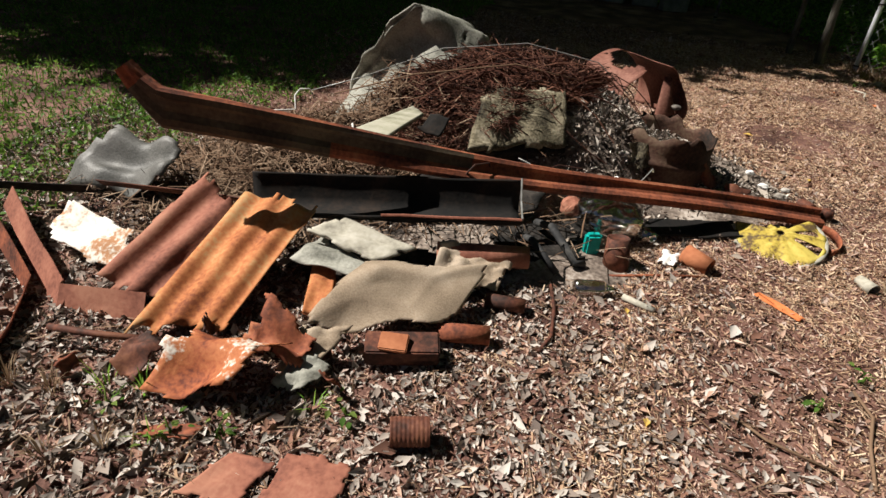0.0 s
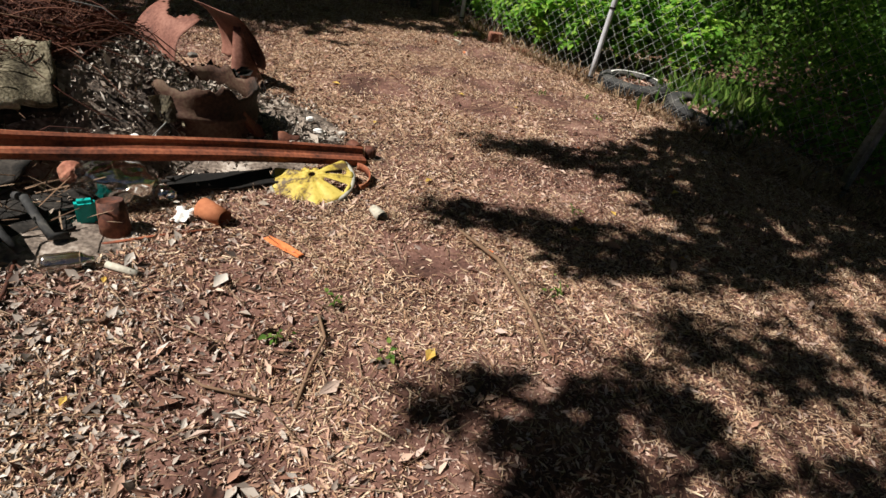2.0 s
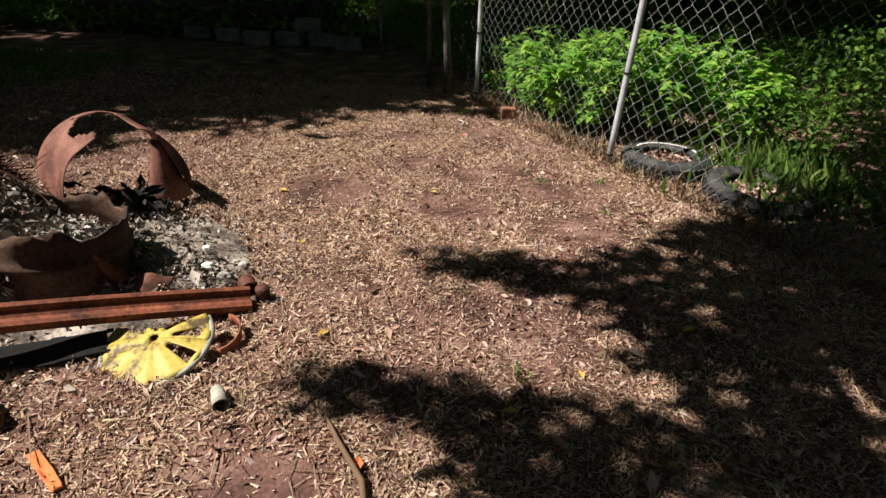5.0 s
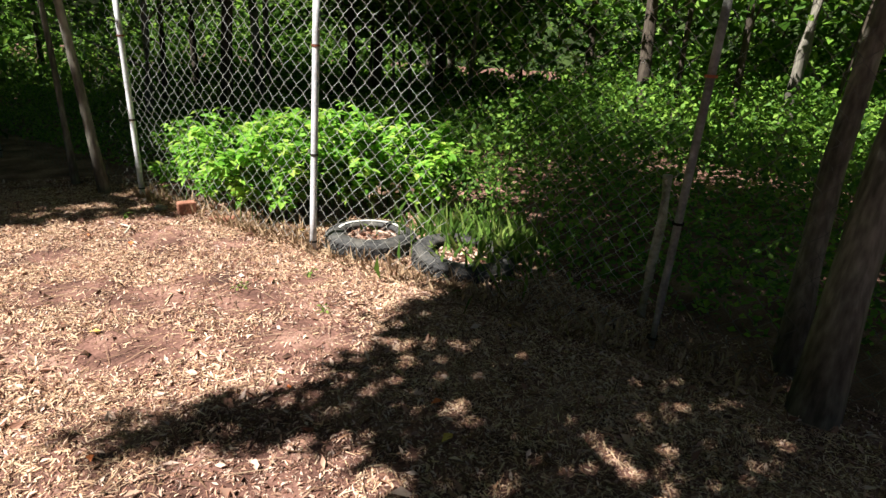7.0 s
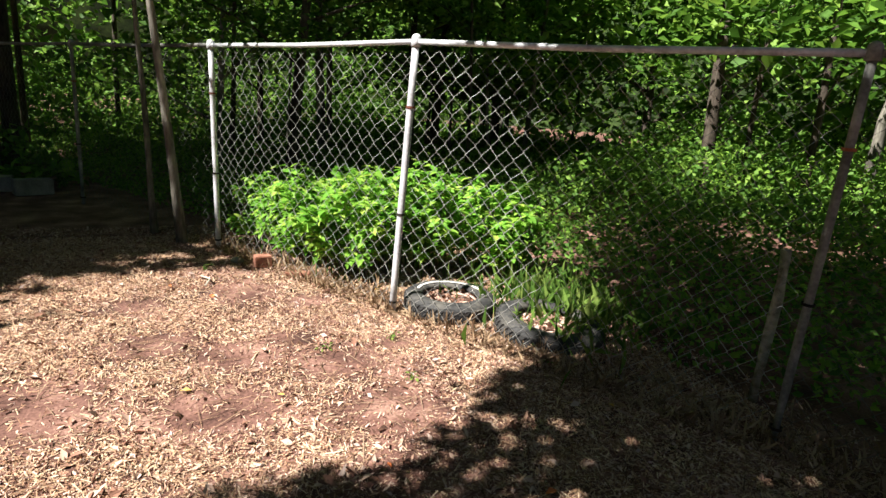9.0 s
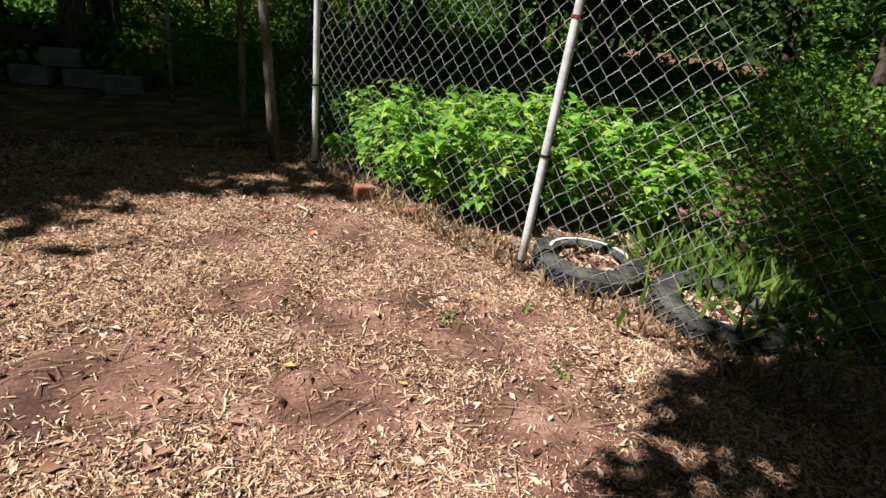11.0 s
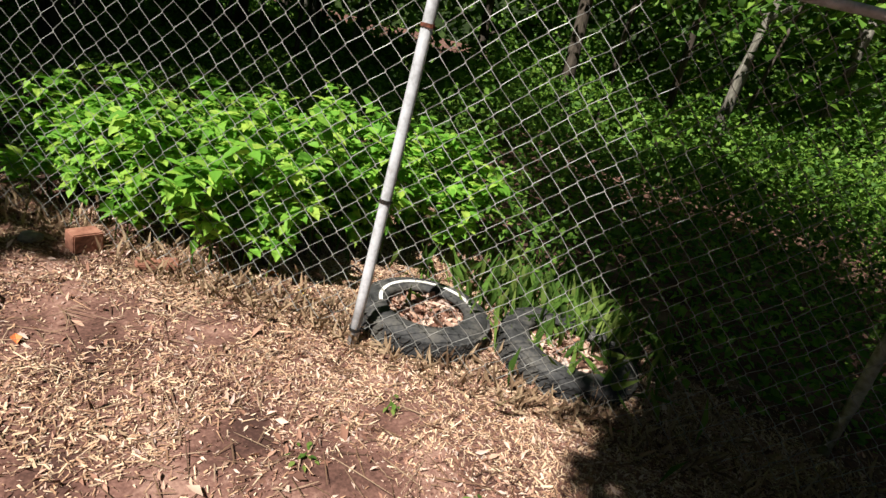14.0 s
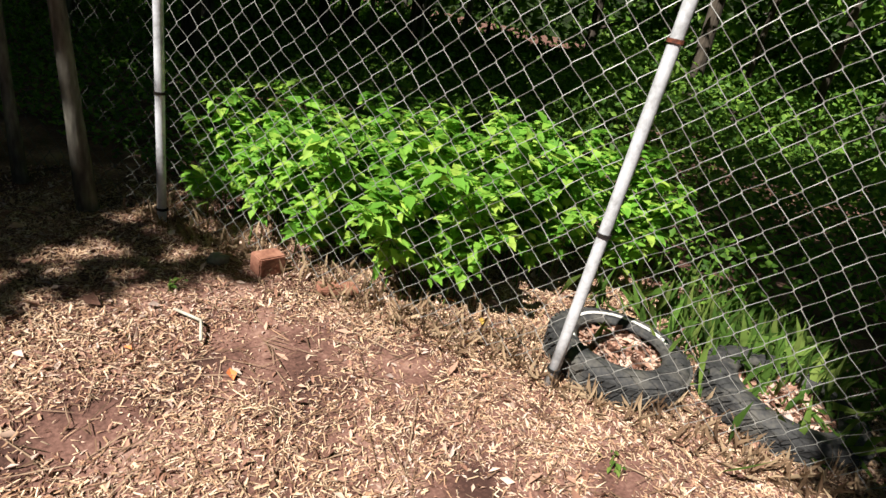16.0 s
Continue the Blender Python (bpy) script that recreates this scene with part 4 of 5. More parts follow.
def trough():
    t = base("steel_trough", -0.8, 2.0, "dark open steel trough with torn end, shaded under the rail", "trough")
    a, b = Vector((-1.42, 1.78, 0.22)), Vector((-0.32, 2.12, 0.27))
    d = (b - a).normalized()
    s = Vector((-d.y, d.x, 0))
    prof = [(-0.08, 0.03), (-0.085, 0.02), (-0.075, 0.0), (0.0, -0.01), (0.06, 0.0), (0.08, 0.05), (0.09, 0.11), (0.09, 0.13)]

    def fn(u, w):
        k = w * (len(prof) - 1)
        i = min(int(k), len(prof) - 2)
        fr = k - i
        x, z = prof[i][0] * (1 - fr) + prof[i + 1][0] * fr, prof[i][1] * (1 - fr) + prof[i + 1][1] * fr
        return a.lerp(b, u) + s * x + Vector((0, 0, z + 0.008 * noise.noise((u * 6, w * 3, 2))))
    v, f = grid(fn, 30, 14, -0.005)
    # the rail's shade inside the trough comes from this near-black colour
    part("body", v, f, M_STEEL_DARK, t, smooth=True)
    v, f = tube([fn(u / 12, 0) + Vector((0, -0.004, 0.003)) for u in range(6, 13)], 0.006, 6)
    part("lip", v, f, M_RUST_PINK, t, "bare rusted lip")
    v, f = tube([b + s * 0.088 + Vector((0, 0, 0.14)), b + s * 0.03 + Vector((0.004, 0, 0.06)), b - s * 0.07 + Vector((0.004, 0, 0.03))], 0.004, 6)
    part("end_wire", v, f, M_WIRE, t)


trough()


def sheet_scrap(name, c, material, label, seed, thick=0.012, edge=0.05, warp=0.015):
    torn_plate(name, c, material, label, seed, thick, warp, edge, "scrap sheet", 16)


sheet_scrap("thin_board", [(-1.08, 1.68, 0.25), (-0.78, 1.66, 0.19), (-0.66, 1.80, 0.20), (-1.0, 1.84, 0.25)], M_STONE, "pale grey thin board lying on the scrap", 3.0)
sheet_scrap("metal_flap", [(-1.12, 1.56, 0.17), (-0.82, 1.58, 0.14), (-0.72, 1.70, 0.15), (-1.06, 1.74, 0.2)], M_FIBRE, "grey bent metal flap with a hole", 5.0, 0.006, 0.12, 0.03)
sheet_scrap("grey_plank", [(-1.36, 2.22, 0.36), (-1.10, 2.24, 0.37), (-0.95, 2.60, 0.47), (-1.02, 2.64, 0.48)], M_PLANK, "weathered grey-green board on the heap", 4.0, 0.018, 0.02, 0.004)
sheet_scrap("slate_piece", [(-0.95, 2.52, 0.40), (-0.83, 2.52, 0.38), (-0.80, 2.60, 0.47), (-0.92, 2.62, 0.48)], M_STEEL_DARK, "small dark slate-like scrap on the heap", 6.5, 0.01, 0.12)
sheet_scrap("black_mesh_sheet", [(-2.62, 1.82, 0.05), (-1.98, 1.86, 0.06), (-1.95, 2.12, 0.22), (-2.45, 2.14, 0.24)], M_BLACKNET, "dark grey crumpled mesh sheet by the grass", 7.2, 0.006, 0.16, 0.10)
sheet_scrap("wood_scrap", [(-0.96, 1.42, 0.06), (-0.86, 1.46, 0.06), (-0.96, 1.68, 0.15), (-1.04, 1.66, 0.15)], M_RUST_ORANGE, "yellow-brown piece of wood under the cloth", 8.0, 0.02, 0.03)


def pipe(name, a, b, r, material, label, category="pipe", ribs=0, hollow=True, taper=1.0):
    a, b = Vector(a), Vector(b)
    d = b - a
    m = d.to_track_quat("Z", "Y").to_matrix().to_4x4()
    L = d.length
    prof = []
    steps = max(2, ribs * 4)
    for k in range(steps + 1):
        z = L * k / steps
        prof.append((r * (1 + (taper - 1) * k / steps) * (1 + (0.025 * math.sin(k * math.pi / 2) if ribs else 0)), z))
    if hollow:
        prof += [(prof[-1][0] * 0.9, L * 0.998), (prof[-1][0] * 0.88, L * 0.5), (0.0, L * 0.45)]
        prof = [(0.0, 0.0)] + prof
    else:
        prof = [(0.0, 0.0)] + prof + [(prof[-1][0] * 0.92, L), (prof[-1][0] * 0.9, L - 0.006), (0.0, L - 0.006)]
    v, f = lathe(prof, a, 24, m, wobble=0.02)
    return thing(name, v, f, material, label, category, smooth=True)


pipe("rusty_pipe", (-0.62, 1.95, 0.11), (-0.245, 2.06, 0.12), 0.048, M_RUST_PINK, "rusty brown pipe section on the scrap")
pipe("rusty_pipe", (-0.47, 1.54, 0.045), (-0.285, 1.60, 0.04), 0.036, M_RUST, "short red rusted pipe on the ground")
pipe("rusty_pipe", (-0.36, 1.82, 0.03), (-0.20, 1.84, 0.03), 0.03, M_RUST_DARK, "small dark pipe piece by the cloth")
pipe("ribbed_can", (-0.445, 1.055, 0.045), (-0.335, 1.10, 0.045), 0.045, M_RUST_DARK, "rusted ribbed tin can lying on leaves", "tin can", 9, False)
pipe("rusty_can", (0.12, 2.34, 0.0), (0.105, 2.365, 0.145), 0.062, M_RUST_DARK, "rust-brown tapered can standing on the ground", "tin can", 0, False, 0.82)
pipe("broken_pot", (0.42, 2.53, 0.045), (0.53, 2.46, 0.04), 0.05, M_POT, "broken terracotta pot lying on its side", "flower pot", 0, True, 0.8)
pipe("broken_cup", (1.19, 2.68, 0.03), (1.235, 2.60, 0.028), 0.022, M_STONE, "small broken tan cup on its side", "cup", 0, True, 1.4)
pipe("charred_can", (1.06, 3.40, 0.04), (1.10, 3.33, 0.04), 0.04, M_RUST_DARK, "small rusted can beside the rail", "tin can", 3, True)
pipe("white_cylinder", (0.02, 2.9, 0.18), (0.10, 2.84, 0.13), 0.035, M_WHITE, "white crumpled cylinder on the ash", "cup", 0, True)
v, f = box(-0.005, 2.385, 0.065, 0.075, 0.045, 0.125, 25, 0, 0.012)
thing("teal_box", v, f, M_TEAL, "bright teal plastic carton standing by the can", "carton")
v, f = box(-0.55, 1.40, 0.05, 0.26, 0.10, 0.075, 22, 8, 0.006)
thing("rusted_box", v, f, M_RUST_DARK, "dark rusted box frame under the cloth", "metal box")
v, f = box(-0.57, 1.37, 0.095, 0.10, 0.07, 0.02, 12, 18, 0.004)
thing("clay_tile", v, f, M_POT, "broken red clay tile on the box", "tile")


def lid():
    d = base("yellow_lid", 0.88, 2.90, "broken yellow painted round lid with slots, lying on leaves", "lid")
    c, r = Vector((0.875, 2.90, 0.05)), 0.21
    m = Euler((radians(14), radians(-6), radians(0))).to_matrix().to_4x4()

    def disc(u, w):
        a = 2 * math.pi * u
        rr = r * w
        return c + m @ Vector((rr * math.cos(a), rr * math.sin(a), 0.03 * (1 - w * w) + 0.006 * math.sin(a * 12) * w))
    keep = lambda u, w: not (0.13 < u < 0.44 and w > 0.25 + 0.2 * noise.noise((u * 9, 1, 1))) and not (0.02 < u < 0.065 and 0.3 < w < 0.85) and not (0.90 < u < 0.95 and 0.35 < w < 0.9) and not (w < 0.12)
    v, f = grid(disc, 64, 12, 0.004, keep)
    part("disc", v, f, M_YELLOW, d, smooth=True)
    v, f = [], []
    path = [c + m @ Vector((r * math.cos(a), r * math.sin(a), -0.004)) for a in [2 * math.pi * (0.45 + 0.66 * k / 40) for k in range(41)]]
    v, f = tube(path, 0.011, 8)
    part("rim", v, f, M_LIDEDGE, d, "grey worn rim", smooth=True)
    path = [Vector((1.10, 2.98, 0.02)) + Vector((0.07 * math.cos(a), 0.09 * math.sin(a), 0.045 + 0.02 * math.sin(a))) for a in [radians(-80 + 170 * k / 16) for k in range(17)]]
    v, f = grid(lambda u, w: path[min(16, round(u * 16))] + Vector((0, 0, -0.045 * w)), 16, 2, 0.005)
    thing("rusted_hoop", v, f, M_RUST, "rust-red broken hoop behind the yellow lid", "metal hoop", smooth=True)


lid()


def plastic():
    def blob(name, c, s, seed, label, category, material):
        bm = bmesh.new()
        bmesh.ops.create_icosphere(bm, subdivisions=4, radius=1)
        for q in bm.verts:
            k = 1 + 0.22 * noise.noise(q.co * 2.2 + Vector((seed, 0, 0))) + 0.10 * abs(noise.noise(q.co * 5 + Vector((0, seed, 0))))
            q.co = Vector(c) + Vector((q.co.x * s[0] * k, q.co.y * s[1] * k, max(-0.95 * s[2], q.co.z * s[2] * k)))
        bm.verts.index_update()
        v, f = [q.co.copy() for q in bm.verts], [tuple(q.index for q in fc.verts) for fc in bm.faces]
        bm.free()
        return thing(name, v, f, material, label, category, smooth=True)
    blob("plastic_bag", (0.03, 2.60, 0.10), (0.17, 0.11, 0.10), 3, "shiny clear plastic bag, crumpled, beneath the rail", "plastic bag", M_CLEAR)
    b = base("plastic_bottle", 0.04, 2.08, "clear flattened plastic bottle with a tan end", "bottle")
    m = Vector((0.95, 0.3, 0)).to_track_quat("Z", "Y").to_matrix().to_4x4()
    v, f = lathe([(0.0, 0.0), (0.034, 0.004), (0.038, 0.02), (0.036, 0.06), (0.038, 0.10), (0.034, 0.13), (0.015, 0.16), (0.013, 0.175), (0.0, 0.176)], (-0.04, 2.05, 0.035), 20, m, wobble=0.08)
    part("bottle_body", v, f, M_CLEAR, b, smooth=True)
    v, f = lathe([(0.0, 0.0), (0.033, 0.0), (0.034, 0.045), (0.0, 0.046)], (0.045, 2.077, 0.035), 18, m, wobble=0.1)
    part("residue", v, f, M_DRYGRASS, b, "tan dried residue")
    pipe("white_tube", (0.17, 2.10, 0.016), (0.30, 2.05, 0.014), 0.014, M_STONE, "short white plastic tube on leaves", "tube")


plastic()


def rod(name, path, r, material, label, category="rod", sides=6):
    v, f = tube(path, r, sides)
    return thing(name, v, f, material, label, category, smooth=True)


rod("rusty_rod", [(0.10, 2.24, 0.012), (0.3, 2.33, 0.015), (0.52, 2.42, 0.012)], 0.006, M_RUST, "thin rusty rod on the ground")
rod("rusty_rod", [(-0.14, 2.08, 0.02), (-0.09, 1.9, 0.02), (-0.07, 1.72, 0.015), (-0.1, 1.62, 0.012)], 0.008, M_RUST_DARK, "bent dark rusty rod lying on leaves")
rod("wire_hanger", [(-1.84, 2.34, 0.33), (-1.87, 2.38, 0.37), (-1.85, 2.41, 0.38), (-1.70, 2.55, 0.37), (-1.67, 2.58, 0.37), (-1.68, 2.60, 0.44), (-1.66, 2.62, 0.47), (-1.62, 2.65, 0.47), (-1.60, 2.66, 0.42)], 0.005, M_WHITE, "white bent wire hanger standing out of brush", "wire")
rod("loop_wire", [(-1.62, 2.65, 0.46), (-1.4, 2.85, 0.52), (-1.05, 3.15, 0.66), (-0.6, 3.3, 0.72), (-0.2, 3.35, 0.66), (0.0, 3.4, 0.5)], 0.003, M_WIRE, "thin long wire looping over the brush", "wire", 5)
rod("loop_wire", [(-1.5, 2.7, 0.45), (-1.1, 2.85, 0.58), (-0.6, 3.05, 0.66), (-0.2, 3.2, 0.58)], 0.004, M_TWIG, "thin brown stem arched over brush", "stem", 5)
rod("white_wire", [(-1.50, 2.02, 0.20), (-1.42, 2.05, 0.17), (-1.25, 2.12, 0.14), (-1.1, 2.18, 0.13)], 0.005, M_WHITE, "white stiff wire on the tangle", "wire")
rod("white_wire", [(-1.20, 2.32, 0.46), (-1.17, 2.28, 0.42), (-1.12, 2.24, 0.36)], 0.005, M_WHITE, "short white wire over the board", "wire")
rod("slack_wire", [(-0.42, 2.48, 0.38), (-0.22, 2.56, 0.28), (0.0, 2.62, 0.18), (0.12, 2.72, 0.22), (0.2, 2.86, 0.3)], 0.0035, M_WIRE, "slack grey wire near the charred slab", "wire", 5)
rod("fallen_stick", [(1.60, 2.60, 0.01), (1.66, 2.49, 0.016), (1.77, 2.32, 0.018), (1.82, 2.1, 0.012), (1.85, 1.9, 0.006), (1.86, 1.7, -0.004)], [0.006, 0.009, 0.011, 0.01, 0.009, 0.006], M_TWIG, "pale dead stick on the ground", "stick")
rod("fallen_stick", [(0.99, 1.86, 0.015), (1.02, 1.74, 0.018), (0.98, 1.6, 0.012), (0.95, 1.42, 0.012)], 0.006, M_TWIG, "thin brown stick on leaves", "stick")
rod("fallen_stick", [(0.5, 1.62, 0.012), (0.66, 1.5, 0.014), (0.85, 1.45, 0.012)], 0.005, M_TWIG, "thin crooked stick on leaves", "stick")
rod("forked_twig", [(2.08, 6.30, 0.02), (2.12, 6.42, 0.03), (2.06, 6.55, 0.02)], 0.007, M_STONE, "pale curved twig on bare soil", "twig")

torn_plate("orange_strip", [(0.70, 2.36, 0.012), (0.88, 2.22, 0.012), (0.90, 2.25, 0.02), (0.73, 2.39, 0.02)], M_ORANGE, "orange-red scrap strip on leaves", 2.0, 0.006, 0.01, 0.1, "scrap")
torn_plate("rust_shard", [(0.72, 1.03, 0.01), (0.81, 1.02, 0.01), (0.82, 1.09, 0.08), (0.77, 1.1, 0.1)], M_RUST_DARK, "dark rust shard standing in leaves", 3.0, 0.005, 0.01, 0.1)
torn_plate("rust_shard", [(0.99, 0.96, 0.01), (1.2, 0.97, 0.015), (1.2, 1.11, 0.04), (1.03, 1.09, 0.02)], M_RUST_PINK, "flat reddish rusted shard on leaves", 5.0, 0.005, 0.02, 0.12)


def stone(name, c, s, seed, material, label, category="stone"):
    bm = bmesh.new()
    bmesh.ops.create_icosphere(bm, subdivisions=3, radius=1)
    for q in bm.verts:
        k = 1 + 0.3 * noise.noise(q.co * 1.4 + Vector((seed, 0, 0))) + 0.08 * noise.noise(q.co * 5)
        q.co = Vector(c) + Vector((q.co.x * s[0] * k, q.co.y * s[1] * k, q.co.z * s[2] * k))
    bm.verts.index_update()
    v, f = [q.co.copy() for q in bm.verts], [tuple(q.index for q in fc.verts) for fc in bm.faces]
    bm.free()
    return thing(name, v, f, material, label, category)


v, f = prism([(-0.045, 0.0), (-0.01, -0.012), (0.05, 0.0), (0.052, 0.1), (0.035, 0.115)], 0, 0.016)
m = pose(0.62, 0.98, 0.012, 28, -10, -8)
thing("wood_wedge", [m @ Vector(q) for q in v], f, M_STONE, "pale tan pointed wood offcut tilted on leaves", "wood offcut")
stone("pale_stone", (2.37, 6.93, 0.02), (0.055, 0.04, 0.03), 4, M_CONC, "pale flat stone beside the fence")
for i, (x, y, s) in enumerate(((0.86, 3.47, 0.035), (0.95, 3.42, 0.04), (1.0, 3.55, 0.03), (0.8, 3.62, 0.03), (-0.5, 3.14, 0.05), (-0.45, 3.1, 0.035), (-1.02, 2.95, 0.035), (0.05, 3.02, 0.035), (0.2, 4.02, 0.035), (-0.1, 3.9, 0.03), (-0.85, 2.62, 0.03), (0.25, 3.2, 0.028))):
    z = mound_h(x, y) + (0.36 if i == 11 else 0.02)
    stone("white_fragment", (x, y, z), (s * 0.85, s * 0.6, s * 0.5), i * 2.3, M_ASH if i % 3 else M_WHITE, "white burnt fragment on the ash heap", "rubble")
v, f = box(2.56, 6.78, 0.05, 0.14, 0.1, 0.1, 5, 0, 0.006)
thing("brick", v, f, M_BRICK, "brown clay brick lying near the fence", "brick")
v, f = box(2.80, 6.50, 0.008, 0.2, 0.1, 0.03, -20, 0, 0.006)
thing("brick", v, f, M_BRICK, "red brick sunk flat in the soil", "brick")


rod("broken_stake", [(4.72, 3.72, -0.02), (4.73, 3.72, 0.3), (4.76, 3.73, 0.6), (4.75, 3.74, 0.86)], 0.028, M_PLANK, "broken brown wooden stake beside a fence post", "stake", 7)
for cx, cy, k in ((3.70, 5.46, 1100), (4.16, 4.86, 1100)):
    a, r = rng.uniform(0, 6.283, k), 0.24 * np.sqrt(rng.uniform(0, 1, k))
    at = np.stack([cx + r * np.cos(a), cy + r * np.sin(a), 0.02 + 0.06 * (1 - (r / 0.26) ** 2) + rng.uniform(0, 0.02, k)], -1)
    scatter("tyre_litter", CURL_V, CURL_F, at, turns(k, 0.6), rng.gamma(3, 0.011, k) + 0.01, M_LITTER, label="dry brown leaves heaped inside the tyre", category="leaf litter")


rod("black_hose", [(-0.28, 2.42, 0.10), (-0.2, 2.34, 0.14), (-0.12, 2.25, 0.11), (-0.06, 2.2, 0.06), (-0.02, 2.24, 0.04)], 0.018, M_RUBBER, "black rubber hose under the rail", "hose", 10)
rod("black_hose", [(-0.34, 2.3, 0.08), (-0.26, 2.2, 0.13), (-0.18, 2.12, 0.1), (-0.12, 2.1, 0.05)], 0.016, M_RUBBER, "short black hose beside the pipe", "hose", 10)
stone("red_rag", (-0.14, 2.62, 0.12), (0.06, 0.05, 0.05), 6, M_RUST_PINK, "dull red rag under the rail", "rag")
stone("glass_jar", (0.24, 2.62, 0.05), (0.05, 0.04, 0.04), 9, M_CLEAR, "dusty clear jar among ash", "jar")
# added black sheets: charred soil and the deep shadow among the scrap
torn_plate("char_shade_board", [(-1.15, 1.66, 0.03), (-0.42, 1.78, 0.03), (-0.2, 2.14, 0.05), (-1.15, 1.92, 0.07)], M_CHAR_SHADE, "black sheet for charred soil and deep shade under the trough", 4.1, 0.012, 0.03, 0.12, "board")
torn_plate("char_shade_board", [(-0.46, 1.98, 0.03), (0.0, 2.3, 0.02), (0.02, 2.62, 0.05), (-0.5, 2.4, 0.06)], M_CHAR_SHADE, "black sheet for charred soil and shade among the hoses", 5.9, 0.012, 0.03, 0.16, "board")
torn_plate("shade_sheet", [(-0.98, 2.18, 0.10), (-0.28, 2.46, 0.10), (-0.22, 2.78, 0.2), (-0.9, 2.5, 0.26)], M_CHAR_SHADE, "black sheet standing for the shade below the mossy slab", 6.9, 0.01, 0.03, 0.1, "metal scrap")
# the rail's shadow on the ground, laid as a thin black sheet
torn_plate("rail_shade_board", [(0.22, 2.62, 0.04), (0.72, 2.86, 0.03), (0.66, 2.98, 0.05), (0.18, 2.76, 0.06)], M_STEEL_DARK, "flat black sheet standing for the rail's shadow", 2.4, 0.012, 0.012, 0.06, "board")
torn_plate("white_paper", [(0.30, 2.44, 0.02), (0.38, 2.42, 0.02), (0.40, 2.50, 0.04), (0.32, 2.52, 0.04)], M_WHITE, "crumpled white paper beside the pot", 3.4, 0.003, 0.03, 0.1, "paper", 10)
torn_plate("rust_shard", [(0.60, 3.12, 0.03), (0.74, 3.2, 0.02), (0.78, 3.32, 0.1), (0.62, 3.3, 0.14)], M_RUST_DARK, "dark rusted shard against the barrel", 6.6, 0.005, 0.02, 0.12)
torn_plate("rust_shard", [(-0.90, 1.08, 0.03), (-0.76, 1.10, 0.02), (-0.72, 1.24, 0.06), (-0.86, 1.22, 0.07)], M_FIBRE, "grey torn scrap by the cloth corner", 7.6, 0.004, 0.03, 0.16)


for k, (x, y, w) in enumerate(((-1.02, 1.24, 0.16), (-0.82, 1.26, 0.14), (-1.5, 0.9, 0.09), (-1.2, 1.22, 0.1), (-0.7, 1.16, 0.1), (-1.9, 1.0, 0.09))):
    a = 0.7 * k
    c = [(x + w * px * math.cos(a) - w * 0.5 * py * math.sin(a), y + w * px * math.sin(a) + w * 0.5 * py * math.cos(a), 0.02 + 0.07 * (py > 0)) for px, py in ((-0.5, -0.5), (0.5, -0.5), (0.5, 0.5), (-0.5, 0.5))]
    torn_plate("rust_flake", c, M_RUST_DARK if k % 2 else M_RUST, "small torn rusted flake among leaves", 3.1 + k, 0.004, 0.03, 0.24, cells=12)


def grass_tuft(x, y, h, n):
    v, f = [], []
    for _ in range(n):
        a, l, hh = rng.uniform(0, 6.283), rng.uniform(0.02, 0.07), h * rng.uniform(0.5, 1.1)
        d, sd = Vector((math.cos(a), math.sin(a), 0)), Vector((-math.sin(a), math.cos(a), 0)) * 0.002
        q = Vector((x, y, 0)) + d * rng.uniform(0, 0.025)
        o = len(v)
        v += [q - sd, q + sd, q + d * l * 0.4 + sd + Vector((0, 0, hh * 0.7)), q + d * l * 0.4 - sd + Vector((0, 0, hh * 0.7)), q + d * l + Vector((0, 0, hh))]
        f += [(o, o + 1, o + 2, o + 3), (o + 3, o + 2, o + 4)]
    thing("grass_tuft", v, f, M_WEED if n < 16 else M_DRYGRASS, "small tuft of %s grass in the litter" % ("green" if n < 16 else "dry straw-coloured"), "grass")


for x, y, h, n in ((-1.36, 0.9, 0.1, 12), (-1.24, 0.93, 0.09, 12), (-1.1, 0.8, 0.07, 10), (-0.72, 1.08, 0.05, 10), (-1.5, 0.82, 0.1, 22), (-1.2, 0.72, 0.09, 20), (-1.65, 0.8, 0.11, 24), (-1.32, 0.64, 0.08, 20), (1.3, 2.62, 0.04, 18), (3.62, 4.75, 0.12, 24), (3.9, 4.55, 0.14, 26), (4.38, 3.42, 0.12, 26), (3.35, 5.3, 0.07, 18), (3.45, 5.75, 0.1, 20)):
    grass_tuft(x, y, h, n)


